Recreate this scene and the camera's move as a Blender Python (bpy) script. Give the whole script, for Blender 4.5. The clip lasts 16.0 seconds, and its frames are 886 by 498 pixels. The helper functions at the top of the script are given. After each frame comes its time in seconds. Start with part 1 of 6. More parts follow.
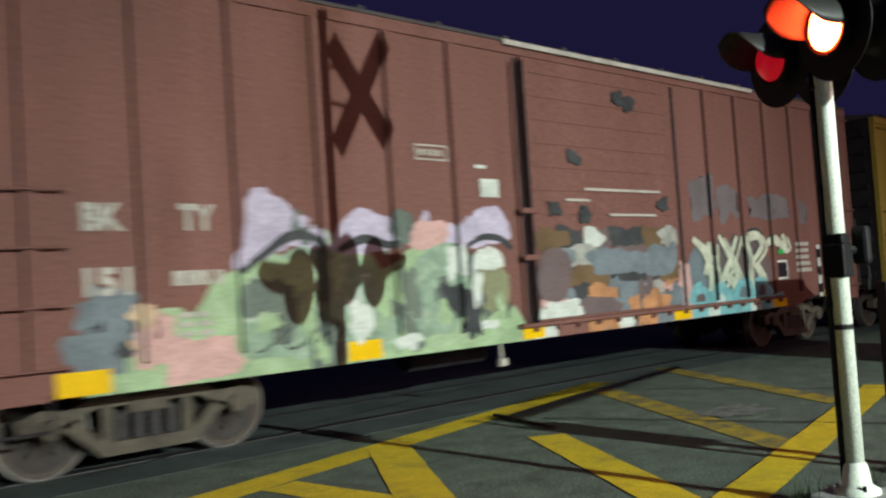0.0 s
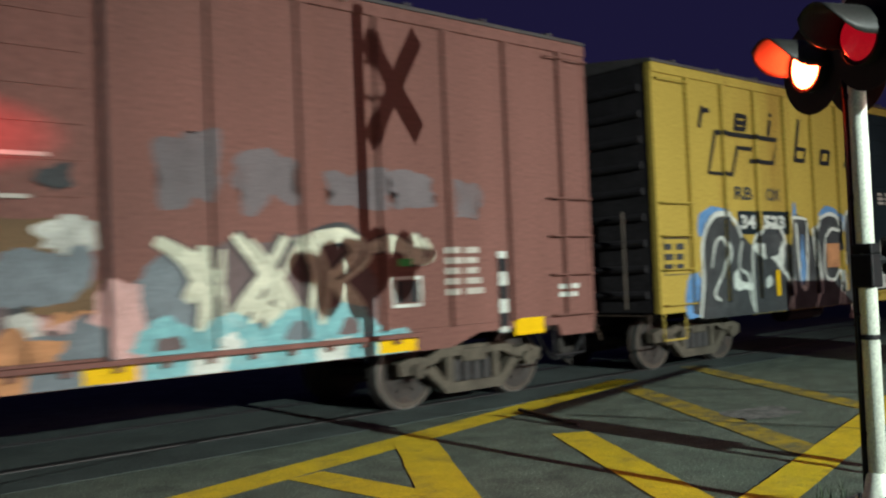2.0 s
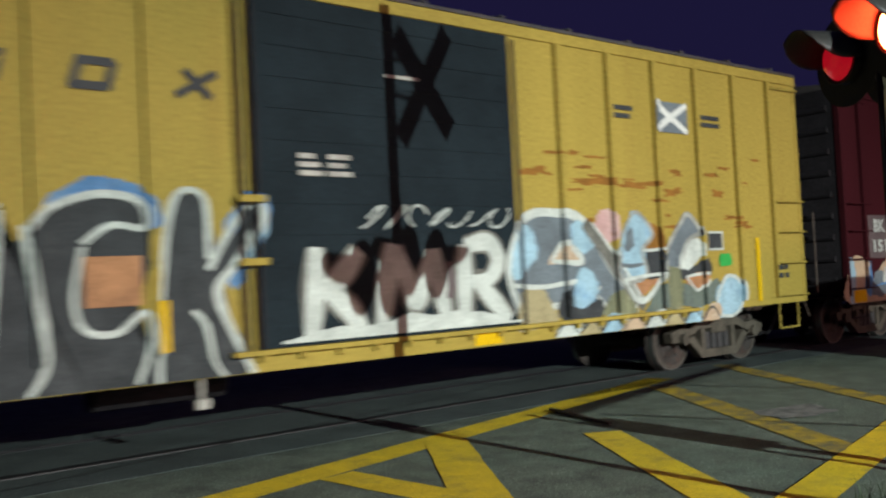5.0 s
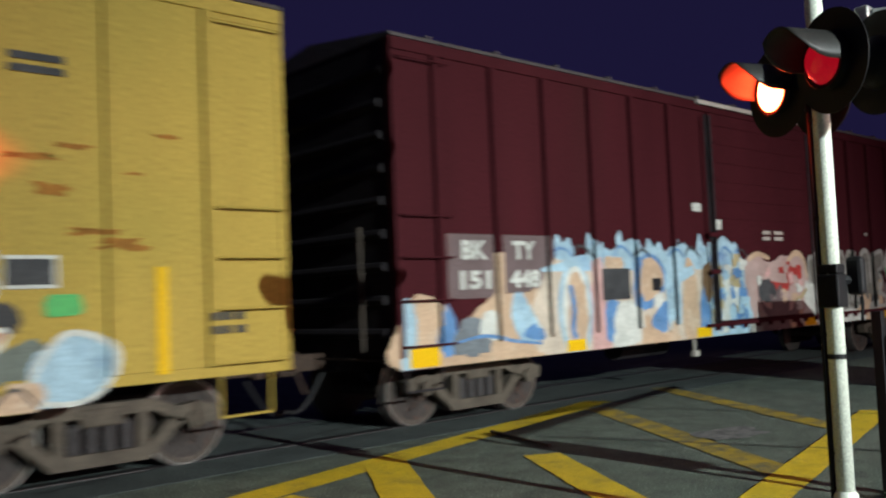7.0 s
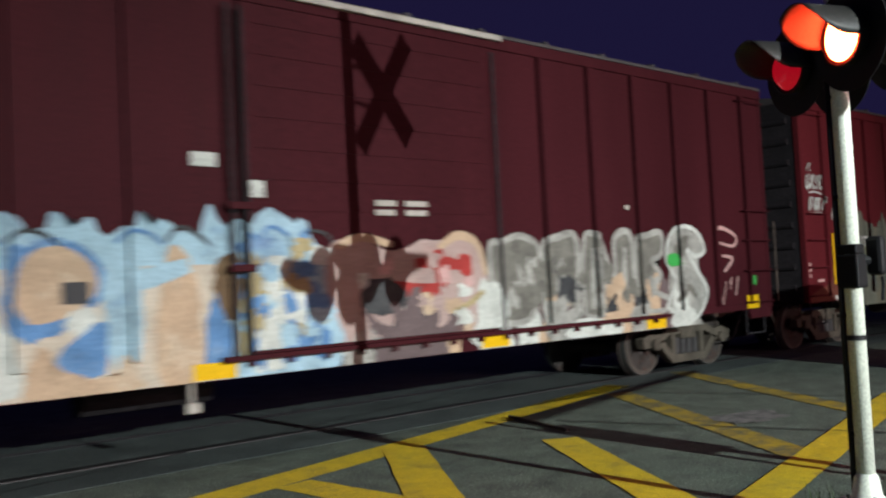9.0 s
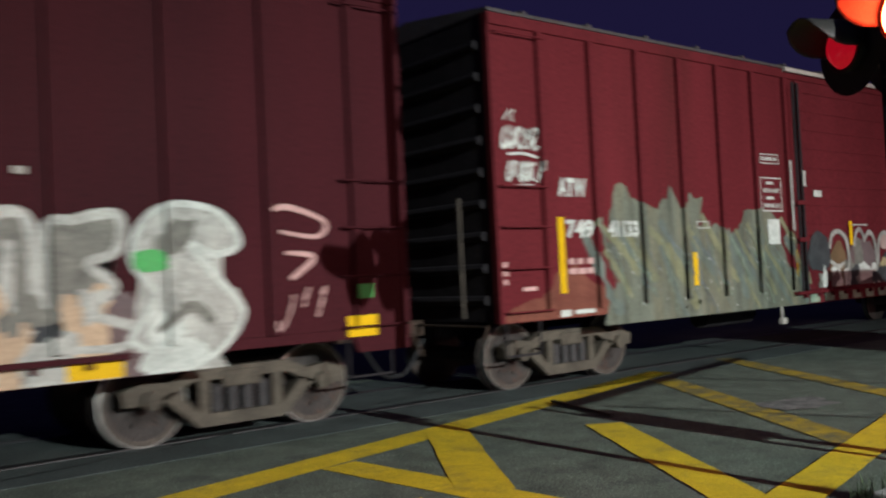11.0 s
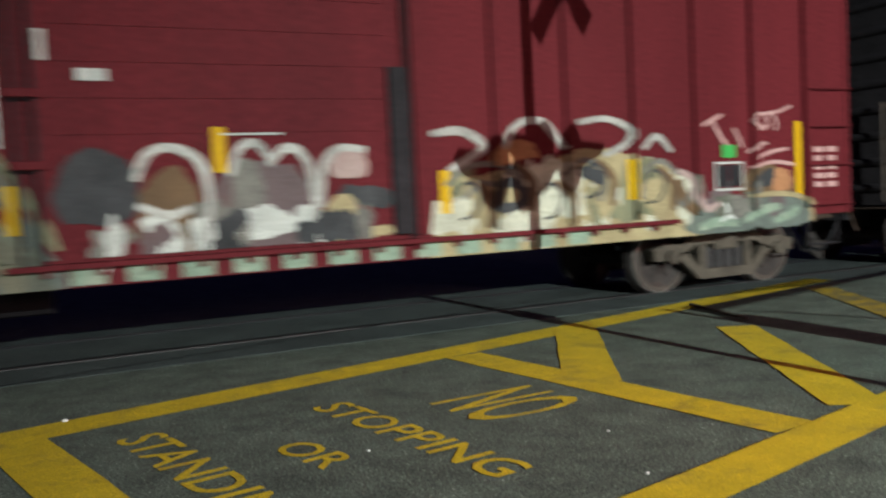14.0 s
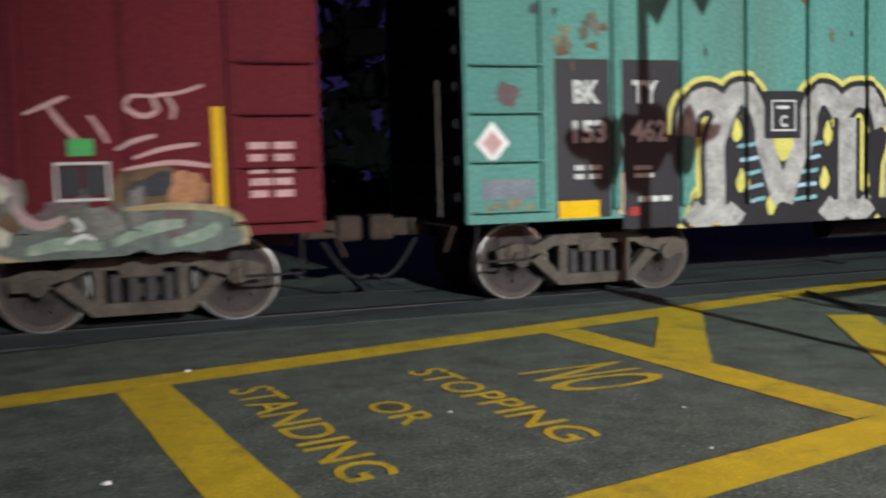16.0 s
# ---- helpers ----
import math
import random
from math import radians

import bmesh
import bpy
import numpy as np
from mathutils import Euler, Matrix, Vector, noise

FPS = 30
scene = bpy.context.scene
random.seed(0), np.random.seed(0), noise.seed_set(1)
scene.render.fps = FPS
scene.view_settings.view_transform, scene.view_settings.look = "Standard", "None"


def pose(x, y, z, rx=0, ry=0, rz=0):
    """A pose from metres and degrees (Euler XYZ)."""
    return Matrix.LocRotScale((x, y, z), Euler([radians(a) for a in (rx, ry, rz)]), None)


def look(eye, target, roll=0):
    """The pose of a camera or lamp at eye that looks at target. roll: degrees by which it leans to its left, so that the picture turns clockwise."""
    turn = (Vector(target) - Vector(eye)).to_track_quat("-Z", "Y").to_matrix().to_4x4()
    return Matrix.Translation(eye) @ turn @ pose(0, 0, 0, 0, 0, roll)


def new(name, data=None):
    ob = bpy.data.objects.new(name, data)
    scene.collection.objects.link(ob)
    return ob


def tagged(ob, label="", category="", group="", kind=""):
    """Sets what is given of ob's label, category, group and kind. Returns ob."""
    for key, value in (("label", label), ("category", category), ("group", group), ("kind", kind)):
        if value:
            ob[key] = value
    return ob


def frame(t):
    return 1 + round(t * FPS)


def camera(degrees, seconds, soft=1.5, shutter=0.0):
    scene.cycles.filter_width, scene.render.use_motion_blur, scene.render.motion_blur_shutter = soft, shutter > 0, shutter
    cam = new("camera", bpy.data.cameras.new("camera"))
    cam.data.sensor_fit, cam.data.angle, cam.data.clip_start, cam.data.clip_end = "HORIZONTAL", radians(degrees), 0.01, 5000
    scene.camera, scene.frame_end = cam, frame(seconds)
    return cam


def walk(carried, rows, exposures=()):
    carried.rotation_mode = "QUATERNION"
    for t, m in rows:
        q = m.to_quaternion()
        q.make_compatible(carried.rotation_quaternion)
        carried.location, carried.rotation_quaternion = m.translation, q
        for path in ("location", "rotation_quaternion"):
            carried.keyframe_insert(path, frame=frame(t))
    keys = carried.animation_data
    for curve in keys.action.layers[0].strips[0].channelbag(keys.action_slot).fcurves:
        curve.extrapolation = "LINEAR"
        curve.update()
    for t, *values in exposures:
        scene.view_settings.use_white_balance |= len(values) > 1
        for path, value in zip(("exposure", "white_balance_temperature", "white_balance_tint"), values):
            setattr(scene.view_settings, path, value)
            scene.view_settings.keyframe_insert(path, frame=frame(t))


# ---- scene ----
# World: x runs along the track (the train rolls towards -x), y towards the track, z up.
SIDE = 7.42     # near side sheets of the cars
TRACK = 8.97    # centre line of the track

# ---- camera ----
cam = camera(53.17, 16.0, soft=2.2, shutter=0.8)


def eye_pose(x, y, z, heading, pitch, lean):
    return pose(x, y, z) @ pose(0, 0, 0, 0, 0, heading - 90) @ pose(0, 0, 0, 90 + pitch) @ pose(0, 0, 0, 0, 0, -lean)


CAMERA_ROWS = [
    (0.0, 0.000, 0.000, 1.452, 47.53, 2.51, 3.73),
    (0.5, 0.012, -0.005, 1.521, 48.54, 2.03, 2.52),
    (1.0, -0.000, -0.001, 1.527, 49.03, 1.78, 2.12),
    (1.5, 0.026, -0.020, 1.509, 49.60, 1.81, 2.16),
    (2.0, -0.032, -0.067, 1.524, 49.56, 1.83, 2.36),
    (2.5, -0.034, -0.052, 1.533, 49.25, 1.79, 2.33),
    (3.0, -0.006, -0.027, 1.511, 49.23, 1.84, 2.27),
    (3.5, -0.029, -0.036, 1.487, 49.13, 1.99, 2.40),
    (3.7, -0.007, -0.029, 1.500, 49.05, 1.91, 2.31),
    (5.8, -0.019, -0.077, 1.518, 52.57, 2.03, 3.15),
    (6.0, -0.014, -0.082, 1.520, 52.41, 2.08, 3.04),
    (6.5, -0.027, -0.035, 1.531, 48.88, 2.74, 2.43),
    (7.0, -0.029, -0.068, 1.510, 47.68, 3.22, 2.42),
    (7.5, 0.009, -0.063, 1.547, 47.86, 2.95, 2.14),
    (8.0, 0.038, -0.051, 1.531, 48.36, 2.65, 2.32),
    (8.5, 0.003, -0.109, 1.523, 48.91, 2.38, 2.93),
    (9.0, 0.012, -0.075, 1.491, 49.00, 2.43, 2.89),
    (9.5, -0.011, -0.033, 1.497, 50.23, 1.90, 2.43),
    (10.0, -0.014, -0.035, 1.469, 50.68, 1.96, 2.91),
    (10.2, -0.014, -0.038, 1.466, 50.73, 1.90, 2.83),
    (12.3, 0.001, -0.078, 1.437, 62.47, 0.28, 3.21),
    (12.5, -0.035, -0.126, 1.426, 65.99, -0.08, 3.09),
    (13.0, -0.054, -0.207, 1.410, 70.61, -0.35, 2.65),
    (13.5, 0.111, -0.395, 1.388, 68.61, -1.45, 2.49),
    (14.0, 0.278, -0.506, 1.352, 63.66, -3.45, 2.90),
    (14.5, 0.193, -0.601, 1.340, 63.54, -3.81, 3.34),
    (15.0, 0.186, -0.669, 1.357, 63.20, -4.00, 3.66),
    (15.5, 0.332, -0.739, 1.306, 66.69, -4.18, 1.77),
    (16.0, 0.439, -0.860, 1.330, 72.54, -4.44, 1.72),
]
# the clip's own white balance drifts towards magenta
TINTS = [(0.0, 0.0, 6500, 10), (3.7, 0.0, 6450, 12), (5.8, 0.0, 6400, 17), (8.0, -0.05, 6400, 20), (10.2, 0.0, 6450, 23), (12.3, -0.08, 6450, 16), (13.2, -0.12, 6450, 16), (14.2, 0.08, 6450, 18), (16.0, 0.05, 6350, 26)]
walk(cam, [(r[0], eye_pose(*r[1:])) for r in CAMERA_ROWS], TINTS)

# how far the train has rolled, by the second
TRAIN_ROWS = [
    (0.0, 0.000),
    (0.5, 2.287),
    (1.0, 4.551),
    (1.5, 6.773),
    (2.0, 8.911),
    (2.5, 11.127),
    (3.0, 13.345),
    (3.5, 15.394),
    (3.7, 16.254),
    (5.8, 25.357),
    (6.0, 26.215),
    (6.5, 28.342),
    (7.0, 30.472),
    (7.5, 32.642),
    (8.0, 34.792),
    (8.5, 36.837),
    (9.0, 38.934),
    (9.5, 40.974),
    (10.0, 43.012),
    (10.2, 43.823),
    (12.3, 52.581),
    (12.5, 53.417),
    (13.0, 55.486),
    (13.5, 57.485),
    (14.0, 59.667),
    (14.5, 61.714),
    (15.0, 63.753),
    (15.5, 65.750),
    (16.0, 67.906),
]

# ---- world and light ----
world = bpy.data.worlds.new("night_sky")
scene.world = world
world.use_nodes = True
wn = world.node_tree.nodes
wn["Background"].inputs[0].default_value = (0.0098, 0.0082, 0.034, 1)
wn["Background"].inputs[1].default_value = 1.0

LAMP_AT = (5.15, -17.5, 7.1)


def street_lamp_light():
    data = bpy.data.lights.new("street_lamp_light", "SPOT")
    data.energy = 40000
    data.color = (0.85, 1.0, 0.93)
    data.spot_size = radians(64)
    data.spot_blend = 1.0
    data.shadow_soft_size = 0.11
    ob = new("street_lamp_light", data)
    ob.matrix_world = look(LAMP_AT, (7.1, -2.8, 0.0))


street_lamp_light()


def shadow_fill_light():
    """An added warm fill lamp out of view, which brightens the shadows."""
    data = bpy.data.lights.new("warm_fill_light", "SPOT")
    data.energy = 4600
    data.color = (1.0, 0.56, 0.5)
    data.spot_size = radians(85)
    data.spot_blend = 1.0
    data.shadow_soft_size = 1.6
    ob = new("warm_fill_light", data)
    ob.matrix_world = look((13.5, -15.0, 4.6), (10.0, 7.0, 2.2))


shadow_fill_light()


# ---- materials ----
def material(name, color, rough=0.6, metal=0.0, vary=0.25, scale=3.0, bump=0.15, bump_scale=40.0,
             dirt=None, dirt_amount=0.35, streak=False, by_object=0.0, spec=0.3, grain=0.2, dirt_from=0.52, speckle=0.0):
    m = bpy.data.materials.new(name)
    m.use_nodes = True
    nt = m.node_tree
    n, li = nt.nodes, nt.links
    bs = n["Principled BSDF"]
    bs.inputs["Roughness"].default_value = rough
    bs.inputs["Metallic"].default_value = metal
    bs.inputs["Specular IOR Level"].default_value = spec
    tc = n.new("ShaderNodeTexCoord")
    mp = n.new("ShaderNodeMapping")
    li.new(tc.outputs["Object"], mp.inputs[0])
    if streak:
        mp.inputs["Scale"].default_value = (1, 1, 0.14)
    big = n.new("ShaderNodeTexNoise")
    big.inputs["Scale"].default_value = scale
    big.inputs["Detail"].default_value = 6
    big.inputs["Roughness"].default_value = 0.65
    li.new(mp.outputs[0], big.inputs["Vector"])
    fine = n.new("ShaderNodeTexNoise")
    fine.inputs["Scale"].default_value = bump_scale
    fine.inputs["Detail"].default_value = 4
    li.new(tc.outputs["Object"], fine.inputs["Vector"])
    dark = tuple(c * (1 - vary) for c in color)
    lite = tuple(min(1, c * (1 + vary)) for c in color)
    ramp = n.new("ShaderNodeValToRGB")
    ramp.color_ramp.elements[0].position, ramp.color_ramp.elements[1].position = 0.3, 0.7
    ramp.color_ramp.elements[0].color, ramp.color_ramp.elements[1].color = (*dark, 1), (*lite, 1)
    li.new(big.outputs["Fac"], ramp.inputs[0])
    col = ramp.outputs[0]
    if dirt:
        spots = n.new("ShaderNodeTexNoise")
        spots.inputs["Scale"].default_value = scale * 0.6
        spots.inputs["Detail"].default_value = 8
        spots.inputs["Roughness"].default_value = 0.75
        li.new(mp.outputs[0], spots.inputs["Vector"])
        r2 = n.new("ShaderNodeValToRGB")
        r2.color_ramp.elements[0].position, r2.color_ramp.elements[1].position = dirt_from, dirt_from + 0.2
        r2.color_ramp.elements[1].color = (dirt_amount,) * 3 + (1,)
        r2.color_ramp.elements[0].color = (0, 0, 0, 1)
        li.new(spots.outputs["Fac"], r2.inputs[0])
        mix = n.new("ShaderNodeMix")
        mix.data_type = "RGBA"
        li.new(r2.outputs[0], mix.inputs[0])
        li.new(col, mix.inputs[6])
        mix.inputs[7].default_value = (*dirt, 1)
        col = mix.outputs[2]
    if by_object:
        info = n.new("ShaderNodeObjectInfo")
        hsv = n.new("ShaderNodeHueSaturation")
        rng = n.new("ShaderNodeMapRange")
        rng.inputs["To Min"].default_value, rng.inputs["To Max"].default_value = 1 - by_object, 1 + by_object
        li.new(info.outputs["Random"], rng.inputs[0])
        li.new(rng.outputs[0], hsv.inputs["Value"])
        li.new(col, hsv.inputs["Color"])
        col = hsv.outputs[0]
    if speckle:
        sp = n.new("ShaderNodeTexNoise")
        sp.inputs["Scale"].default_value = 48
        sp.inputs["Detail"].default_value = 2
        li.new(tc.outputs["Object"], sp.inputs["Vector"])
        sr = n.new("ShaderNodeMapRange")
        sr.inputs["From Min"].default_value, sr.inputs["From Max"].default_value = 0.58, 0.72
        sr.inputs["To Min"].default_value, sr.inputs["To Max"].default_value = 1.0, 1.0 + speckle
        li.new(sp.outputs["Fac"], sr.inputs[0])
        sh = n.new("ShaderNodeHueSaturation")
        li.new(sr.outputs[0], sh.inputs["Value"])
        li.new(col, sh.inputs["Color"])
        col = sh.outputs[0]
    if grain:
        gr = n.new("ShaderNodeMapRange")
        gr.inputs["From Min"].default_value, gr.inputs["From Max"].default_value = 0.3, 0.7
        gr.inputs["To Min"].default_value, gr.inputs["To Max"].default_value = 1 - grain, 1 + grain
        li.new(fine.outputs["Fac"], gr.inputs[0])
        hv = n.new("ShaderNodeHueSaturation")
        li.new(gr.outputs[0], hv.inputs["Value"])
        li.new(col, hv.inputs["Color"])
        col = hv.outputs[0]
    li.new(col, bs.inputs["Base Color"])
    rr = n.new("ShaderNodeMapRange")
    rr.inputs["To Min"].default_value, rr.inputs["To Max"].default_value = max(0.05, rough - 0.12), min(1, rough + 0.12)
    li.new(big.outputs["Fac"], rr.inputs[0])
    li.new(rr.outputs[0], bs.inputs["Roughness"])
    if bump:
        b = n.new("ShaderNodeBump")
        b.inputs["Strength"].default_value = bump
        b.inputs["Distance"].default_value = 0.01
        li.new(fine.outputs["Fac"], b.inputs["Height"])
        li.new(b.outputs[0], bs.inputs["Normal"])
    return m


def glow(name, color, strength):
    m = bpy.data.materials.new(name)
    m.use_nodes = True
    bs = m.node_tree.nodes["Principled BSDF"]
    bs.inputs["Base Color"].default_value = (*color, 1)
    bs.inputs["Emission Color"].default_value = (*color, 1)
    bs.inputs["Emission Strength"].default_value = strength
    return m


RUST = (0.09, 0.035, 0.018)
M = {
    "asphalt": material("asphalt", (0.086, 0.106, 0.083), 0.85, 0, 0.4, 3.2, 1.0, 75, (0.034, 0.042, 0.036), 0.8, grain=0.85, speckle=1.9),
    "crossing": material("crossing_asphalt", (0.056, 0.07, 0.066), 0.8, 0, 0.3, 1.5, 0.8, 110, (0.028, 0.03, 0.032), 0.7, grain=0.6, speckle=1.0),
    "ballast": material("ballast_ground", (0.035, 0.033, 0.035), 0.95, 0, 0.5, 6, 0.9, 30),
    # dark colour of thin road lines and of the shade in the rail grooves
    "line_and_groove_shade": material("line_and_groove_shade", (0.015, 0.015, 0.016), 0.5, 0, 0.2, 4, 0.2, 60),
    "road_yellow": material("road_yellow", (0.56, 0.4, 0.014), 0.7, 0, 0.18, 4.0, 0.5, 110, (0.13, 0.115, 0.05), 0.7, grain=0.4, dirt_from=0.52, speckle=0.3),
    "worn_yellow": material("worn_road_yellow", (0.36, 0.25, 0.015), 0.75, 0, 0.3, 5, 0.5, 110, (0.09, 0.09, 0.06), 1.0, grain=0.4, dirt_from=0.42),
    "rail": material("rail_steel", (0.06, 0.055, 0.055), 0.5, 0.5, 0.2, 4, 0.1, 60),
    "brown": material("car_brown", (0.158, 0.074, 0.062), 0.65, 0, 0.14, 0.8, 0.08, 25, RUST, 0.5, True, spec=0.06),
    "yellow": material("car_yellow", (0.335, 0.24, 0.05), 0.6, 0, 0.1, 0.8, 0.08, 25, (0.17, 0.07, 0.02), 0.55, True, spec=0.06),
    "maroon": material("car_maroon", (0.043, 0.0078, 0.0105), 0.65, 0, 0.18, 0.8, 0.08, 25, (0.04, 0.012, 0.012), 0.4, True, spec=0.06),
    "red": material("car_red", (0.104, 0.0145, 0.018), 0.65, 0, 0.18, 0.8, 0.08, 25, (0.05, 0.014, 0.012), 0.45, True, spec=0.06),
    "teal": material("car_teal", (0.078, 0.22, 0.182), 0.55, 0, 0.2, 0.8, 0.08, 25, (0.1, 0.1, 0.07), 0.5, True, spec=0.06),
    "dark_door": material("dark_green_door", (0.012, 0.018, 0.022), 0.65, 0, 0.3, 1, 0.1, 30, spec=0.06),
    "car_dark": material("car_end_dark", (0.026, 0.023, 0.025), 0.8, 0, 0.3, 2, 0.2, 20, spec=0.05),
    "roof": material("galvanised_roof", (0.07, 0.062, 0.06), 0.7, 0.1, 0.25, 2, 0.1, 30, RUST, 0.5),
    "truck": material("truck_steel", (0.075, 0.062, 0.047), 0.85, 0, 0.35, 5, 0.4, 40, (0.03, 0.022, 0.017), 0.8),
    "rim": material("dusty_rim", (0.068, 0.053, 0.043), 0.75, 0.1, 0.3, 5, 0.3, 40),
    "wheel": material("wheel_steel", (0.036, 0.029, 0.026), 0.75, 0.1, 0.35, 5, 0.3, 40, RUST, 0.6),
    "tread": material("wheel_tread", (0.34, 0.33, 0.31), 0.35, 0.9, 0.1, 5, 0.05, 60),
    "spring": material("spring_steel", (0.05, 0.045, 0.045), 0.7, 0.2, 0.3, 6, 0.2, 50),
    "plate": material("reflector_yellow", (0.62, 0.37, 0.004), 0.55, 0, 0.06, 6, 0.03, 60, spec=0.08),
    "white": material("white_paint", (0.62, 0.62, 0.58), 0.6, 0, 0.12, 3, 0.05, 50),
    "mast_white": material("mast_white", (0.68, 0.72, 0.62), 0.45, 0.1, 0.08, 4, 0.05, 60),
    "grey_letter": material("faded_white_paint", (0.36, 0.33, 0.29), 0.7, 0, 0.25, 5, 0.05, 50),
    "black": material("black_paint", (0.012, 0.012, 0.014), 0.55, 0, 0.2, 3, 0.08, 50),
    "black_metal": material("black_metal", (0.008, 0.008, 0.009), 0.6, 0.0, 0.2, 6, 0.1, 60, spec=0.2),
    "visor": material("visor_black", (0.024, 0.023, 0.021), 0.5, 0.0, 0.2, 6, 0.1, 60, spec=0.3),
    "alu": material("bare_aluminium", (0.45, 0.46, 0.44), 0.4, 0.7, 0.15, 6, 0.05, 60),
    "concrete": material("concrete", (0.26, 0.26, 0.25), 0.85, 0, 0.2, 5, 0.4, 50),
    "pale_patch": material("mottled_patch", (0.16, 0.16, 0.15), 0.8, 0, 0.5, 9, 0.6, 60, (0.05, 0.05, 0.05), 0.9, dirt_from=0.45),
    "grass": material("roadside_weeds", (0.03, 0.05, 0.02), 0.9, 0, 0.4, 6, 0.3, 40),
    "far_trees": material("far_trees", (0.012, 0.016, 0.012), 0.9, 0, 0.4, 2, 0.3, 10),
    "sp_green": material("spray_green", (0.25, 0.335, 0.195), 0.7, 0, 0.3, 2.2, 0.05, 40, (0.4, 0.42, 0.33), 0.6, spec=0.15),
    "sp_lilac": material("spray_lilac", (0.38, 0.33, 0.42), 0.7, 0, 0.25, 3, 0.05, 40, (0.2, 0.17, 0.24), 0.5, spec=0.15),
    "sp_dark": material("spray_charcoal", (0.038, 0.04, 0.042), 0.7, 0, 0.4, 3, 0.05, 40, (0.1, 0.1, 0.1), 0.5, spec=0.15),
    "sp_white": material("spray_white", (0.46, 0.48, 0.44), 0.7, 0, 0.25, 3, 0.05, 40, (0.28, 0.28, 0.26), 0.5, spec=0.15),
    "sp_grey": material("spray_blue_grey", (0.13, 0.15, 0.165), 0.7, 0, 0.3, 2, 0.05, 40, (0.07, 0.075, 0.08), 0.5, spec=0.15),
    "sp_faded": material("faded_grey_overpaint", (0.115, 0.085, 0.085), 0.75, 0, 0.2, 1.5, 0.05, 40, (0.15, 0.07, 0.06), 0.7, spec=0.15),
    "sp_haze": material("faded_blue_overpaint", (0.125, 0.105, 0.11), 0.75, 0, 0.2, 1.5, 0.05, 40, (0.15, 0.07, 0.06), 0.8, spec=0.15),
    "sp_cyan": material("spray_cyan", (0.15, 0.33, 0.35), 0.7, 0, 0.3, 3, 0.05, 40, (0.4, 0.45, 0.42), 0.6, spec=0.15),
    "sp_blue": material("spray_blue", (0.085, 0.19, 0.36), 0.7, 0, 0.35, 3, 0.05, 40, (0.3, 0.4, 0.5), 0.6, spec=0.15),
    "sp_sky": material("spray_pale_blue", (0.27, 0.4, 0.47), 0.7, 0, 0.3, 3, 0.05, 40, (0.1, 0.22, 0.4), 0.7, spec=0.15),
    "sp_peach": material("spray_peach", (0.42, 0.3, 0.2), 0.7, 0, 0.18, 2, 0.05, 40, (0.55, 0.5, 0.4), 0.7, spec=0.15),
    "sp_pink": material("spray_pink", (0.45, 0.27, 0.25), 0.7, 0, 0.2, 2, 0.05, 40, (0.55, 0.45, 0.4), 0.6, spec=0.15),
    "sp_cream": material("spray_cream", (0.32, 0.265, 0.145), 0.7, 0, 0.28, 3, 0.05, 40, (0.16, 0.1, 0.05), 0.7, spec=0.15),
    "sp_orange": material("spray_orange", (0.36, 0.17, 0.08), 0.7, 0, 0.3, 3, 0.05, 40, (0.15, 0.08, 0.05), 0.6, spec=0.15),
    "sp_red": material("spray_red", (0.3, 0.035, 0.03), 0.7, 0, 0.3, 3, 0.05, 40, spec=0.15),
    "sp_silver": material("spray_silver", (0.31, 0.31, 0.28), 0.55, 0.2, 0.4, 4, 0.1, 40, (0.12, 0.12, 0.11), 0.8, spec=0.2),
    "sp_pewter": material("spray_pewter", (0.15, 0.145, 0.125), 0.6, 0.1, 0.4, 4, 0.1, 40, (0.06, 0.055, 0.05), 0.8, spec=0.15),
    "sp_moss": material("spray_grey_green", (0.108, 0.116, 0.09), 0.75, 0, 0.5, 5, 0.15, 40, (0.19, 0.17, 0.11), 0.8, True, spec=0.15, grain=0.25, dirt_from=0.48),
    "sp_olive": material("spray_olive", (0.17, 0.17, 0.1), 0.7, 0, 0.35, 5, 0.1, 40, (0.1, 0.115, 0.09), 0.7, True, spec=0.15),
    "sp_slate": material("spray_slate", (0.105, 0.125, 0.108), 0.7, 0, 0.35, 5, 0.1, 40, (0.15, 0.16, 0.11), 0.7, True, spec=0.15),
    "sp_mint": material("spray_mint", (0.2, 0.27, 0.2), 0.7, 0, 0.3, 4, 0.05, 40, (0.42, 0.42, 0.32), 0.8, spec=0.15),
    "sp_yellow": material("spray_yellow", (0.5, 0.46, 0.11), 0.7, 0, 0.15, 3, 0.05, 40, spec=0.15),
    "sp_cream_white": material("spray_cream_white", (0.46, 0.4, 0.32), 0.7, 0, 0.2, 2.5, 0.05, 40, (0.4, 0.3, 0.24), 0.5, spec=0.15),
    "sp_pinkwhite": material("spray_pink_white", (0.34, 0.25, 0.225), 0.7, 0, 0.2, 3, 0.05, 40, (0.34, 0.18, 0.16), 0.7, spec=0.15),
    "sp_paper": material("spray_pale_cream", (0.46, 0.46, 0.36), 0.7, 0, 0.3, 4, 0.05, 40, (0.26, 0.24, 0.17), 0.7, spec=0.15),
    "sp_rust": material("spray_brown", (0.12, 0.075, 0.04), 0.7, 0, 0.3, 3, 0.05, 40, spec=0.15),
    "sticker_green": material("green_sticker", (0.03, 0.3, 0.06), 0.5, 0, 0.1, 5, 0.02, 40),
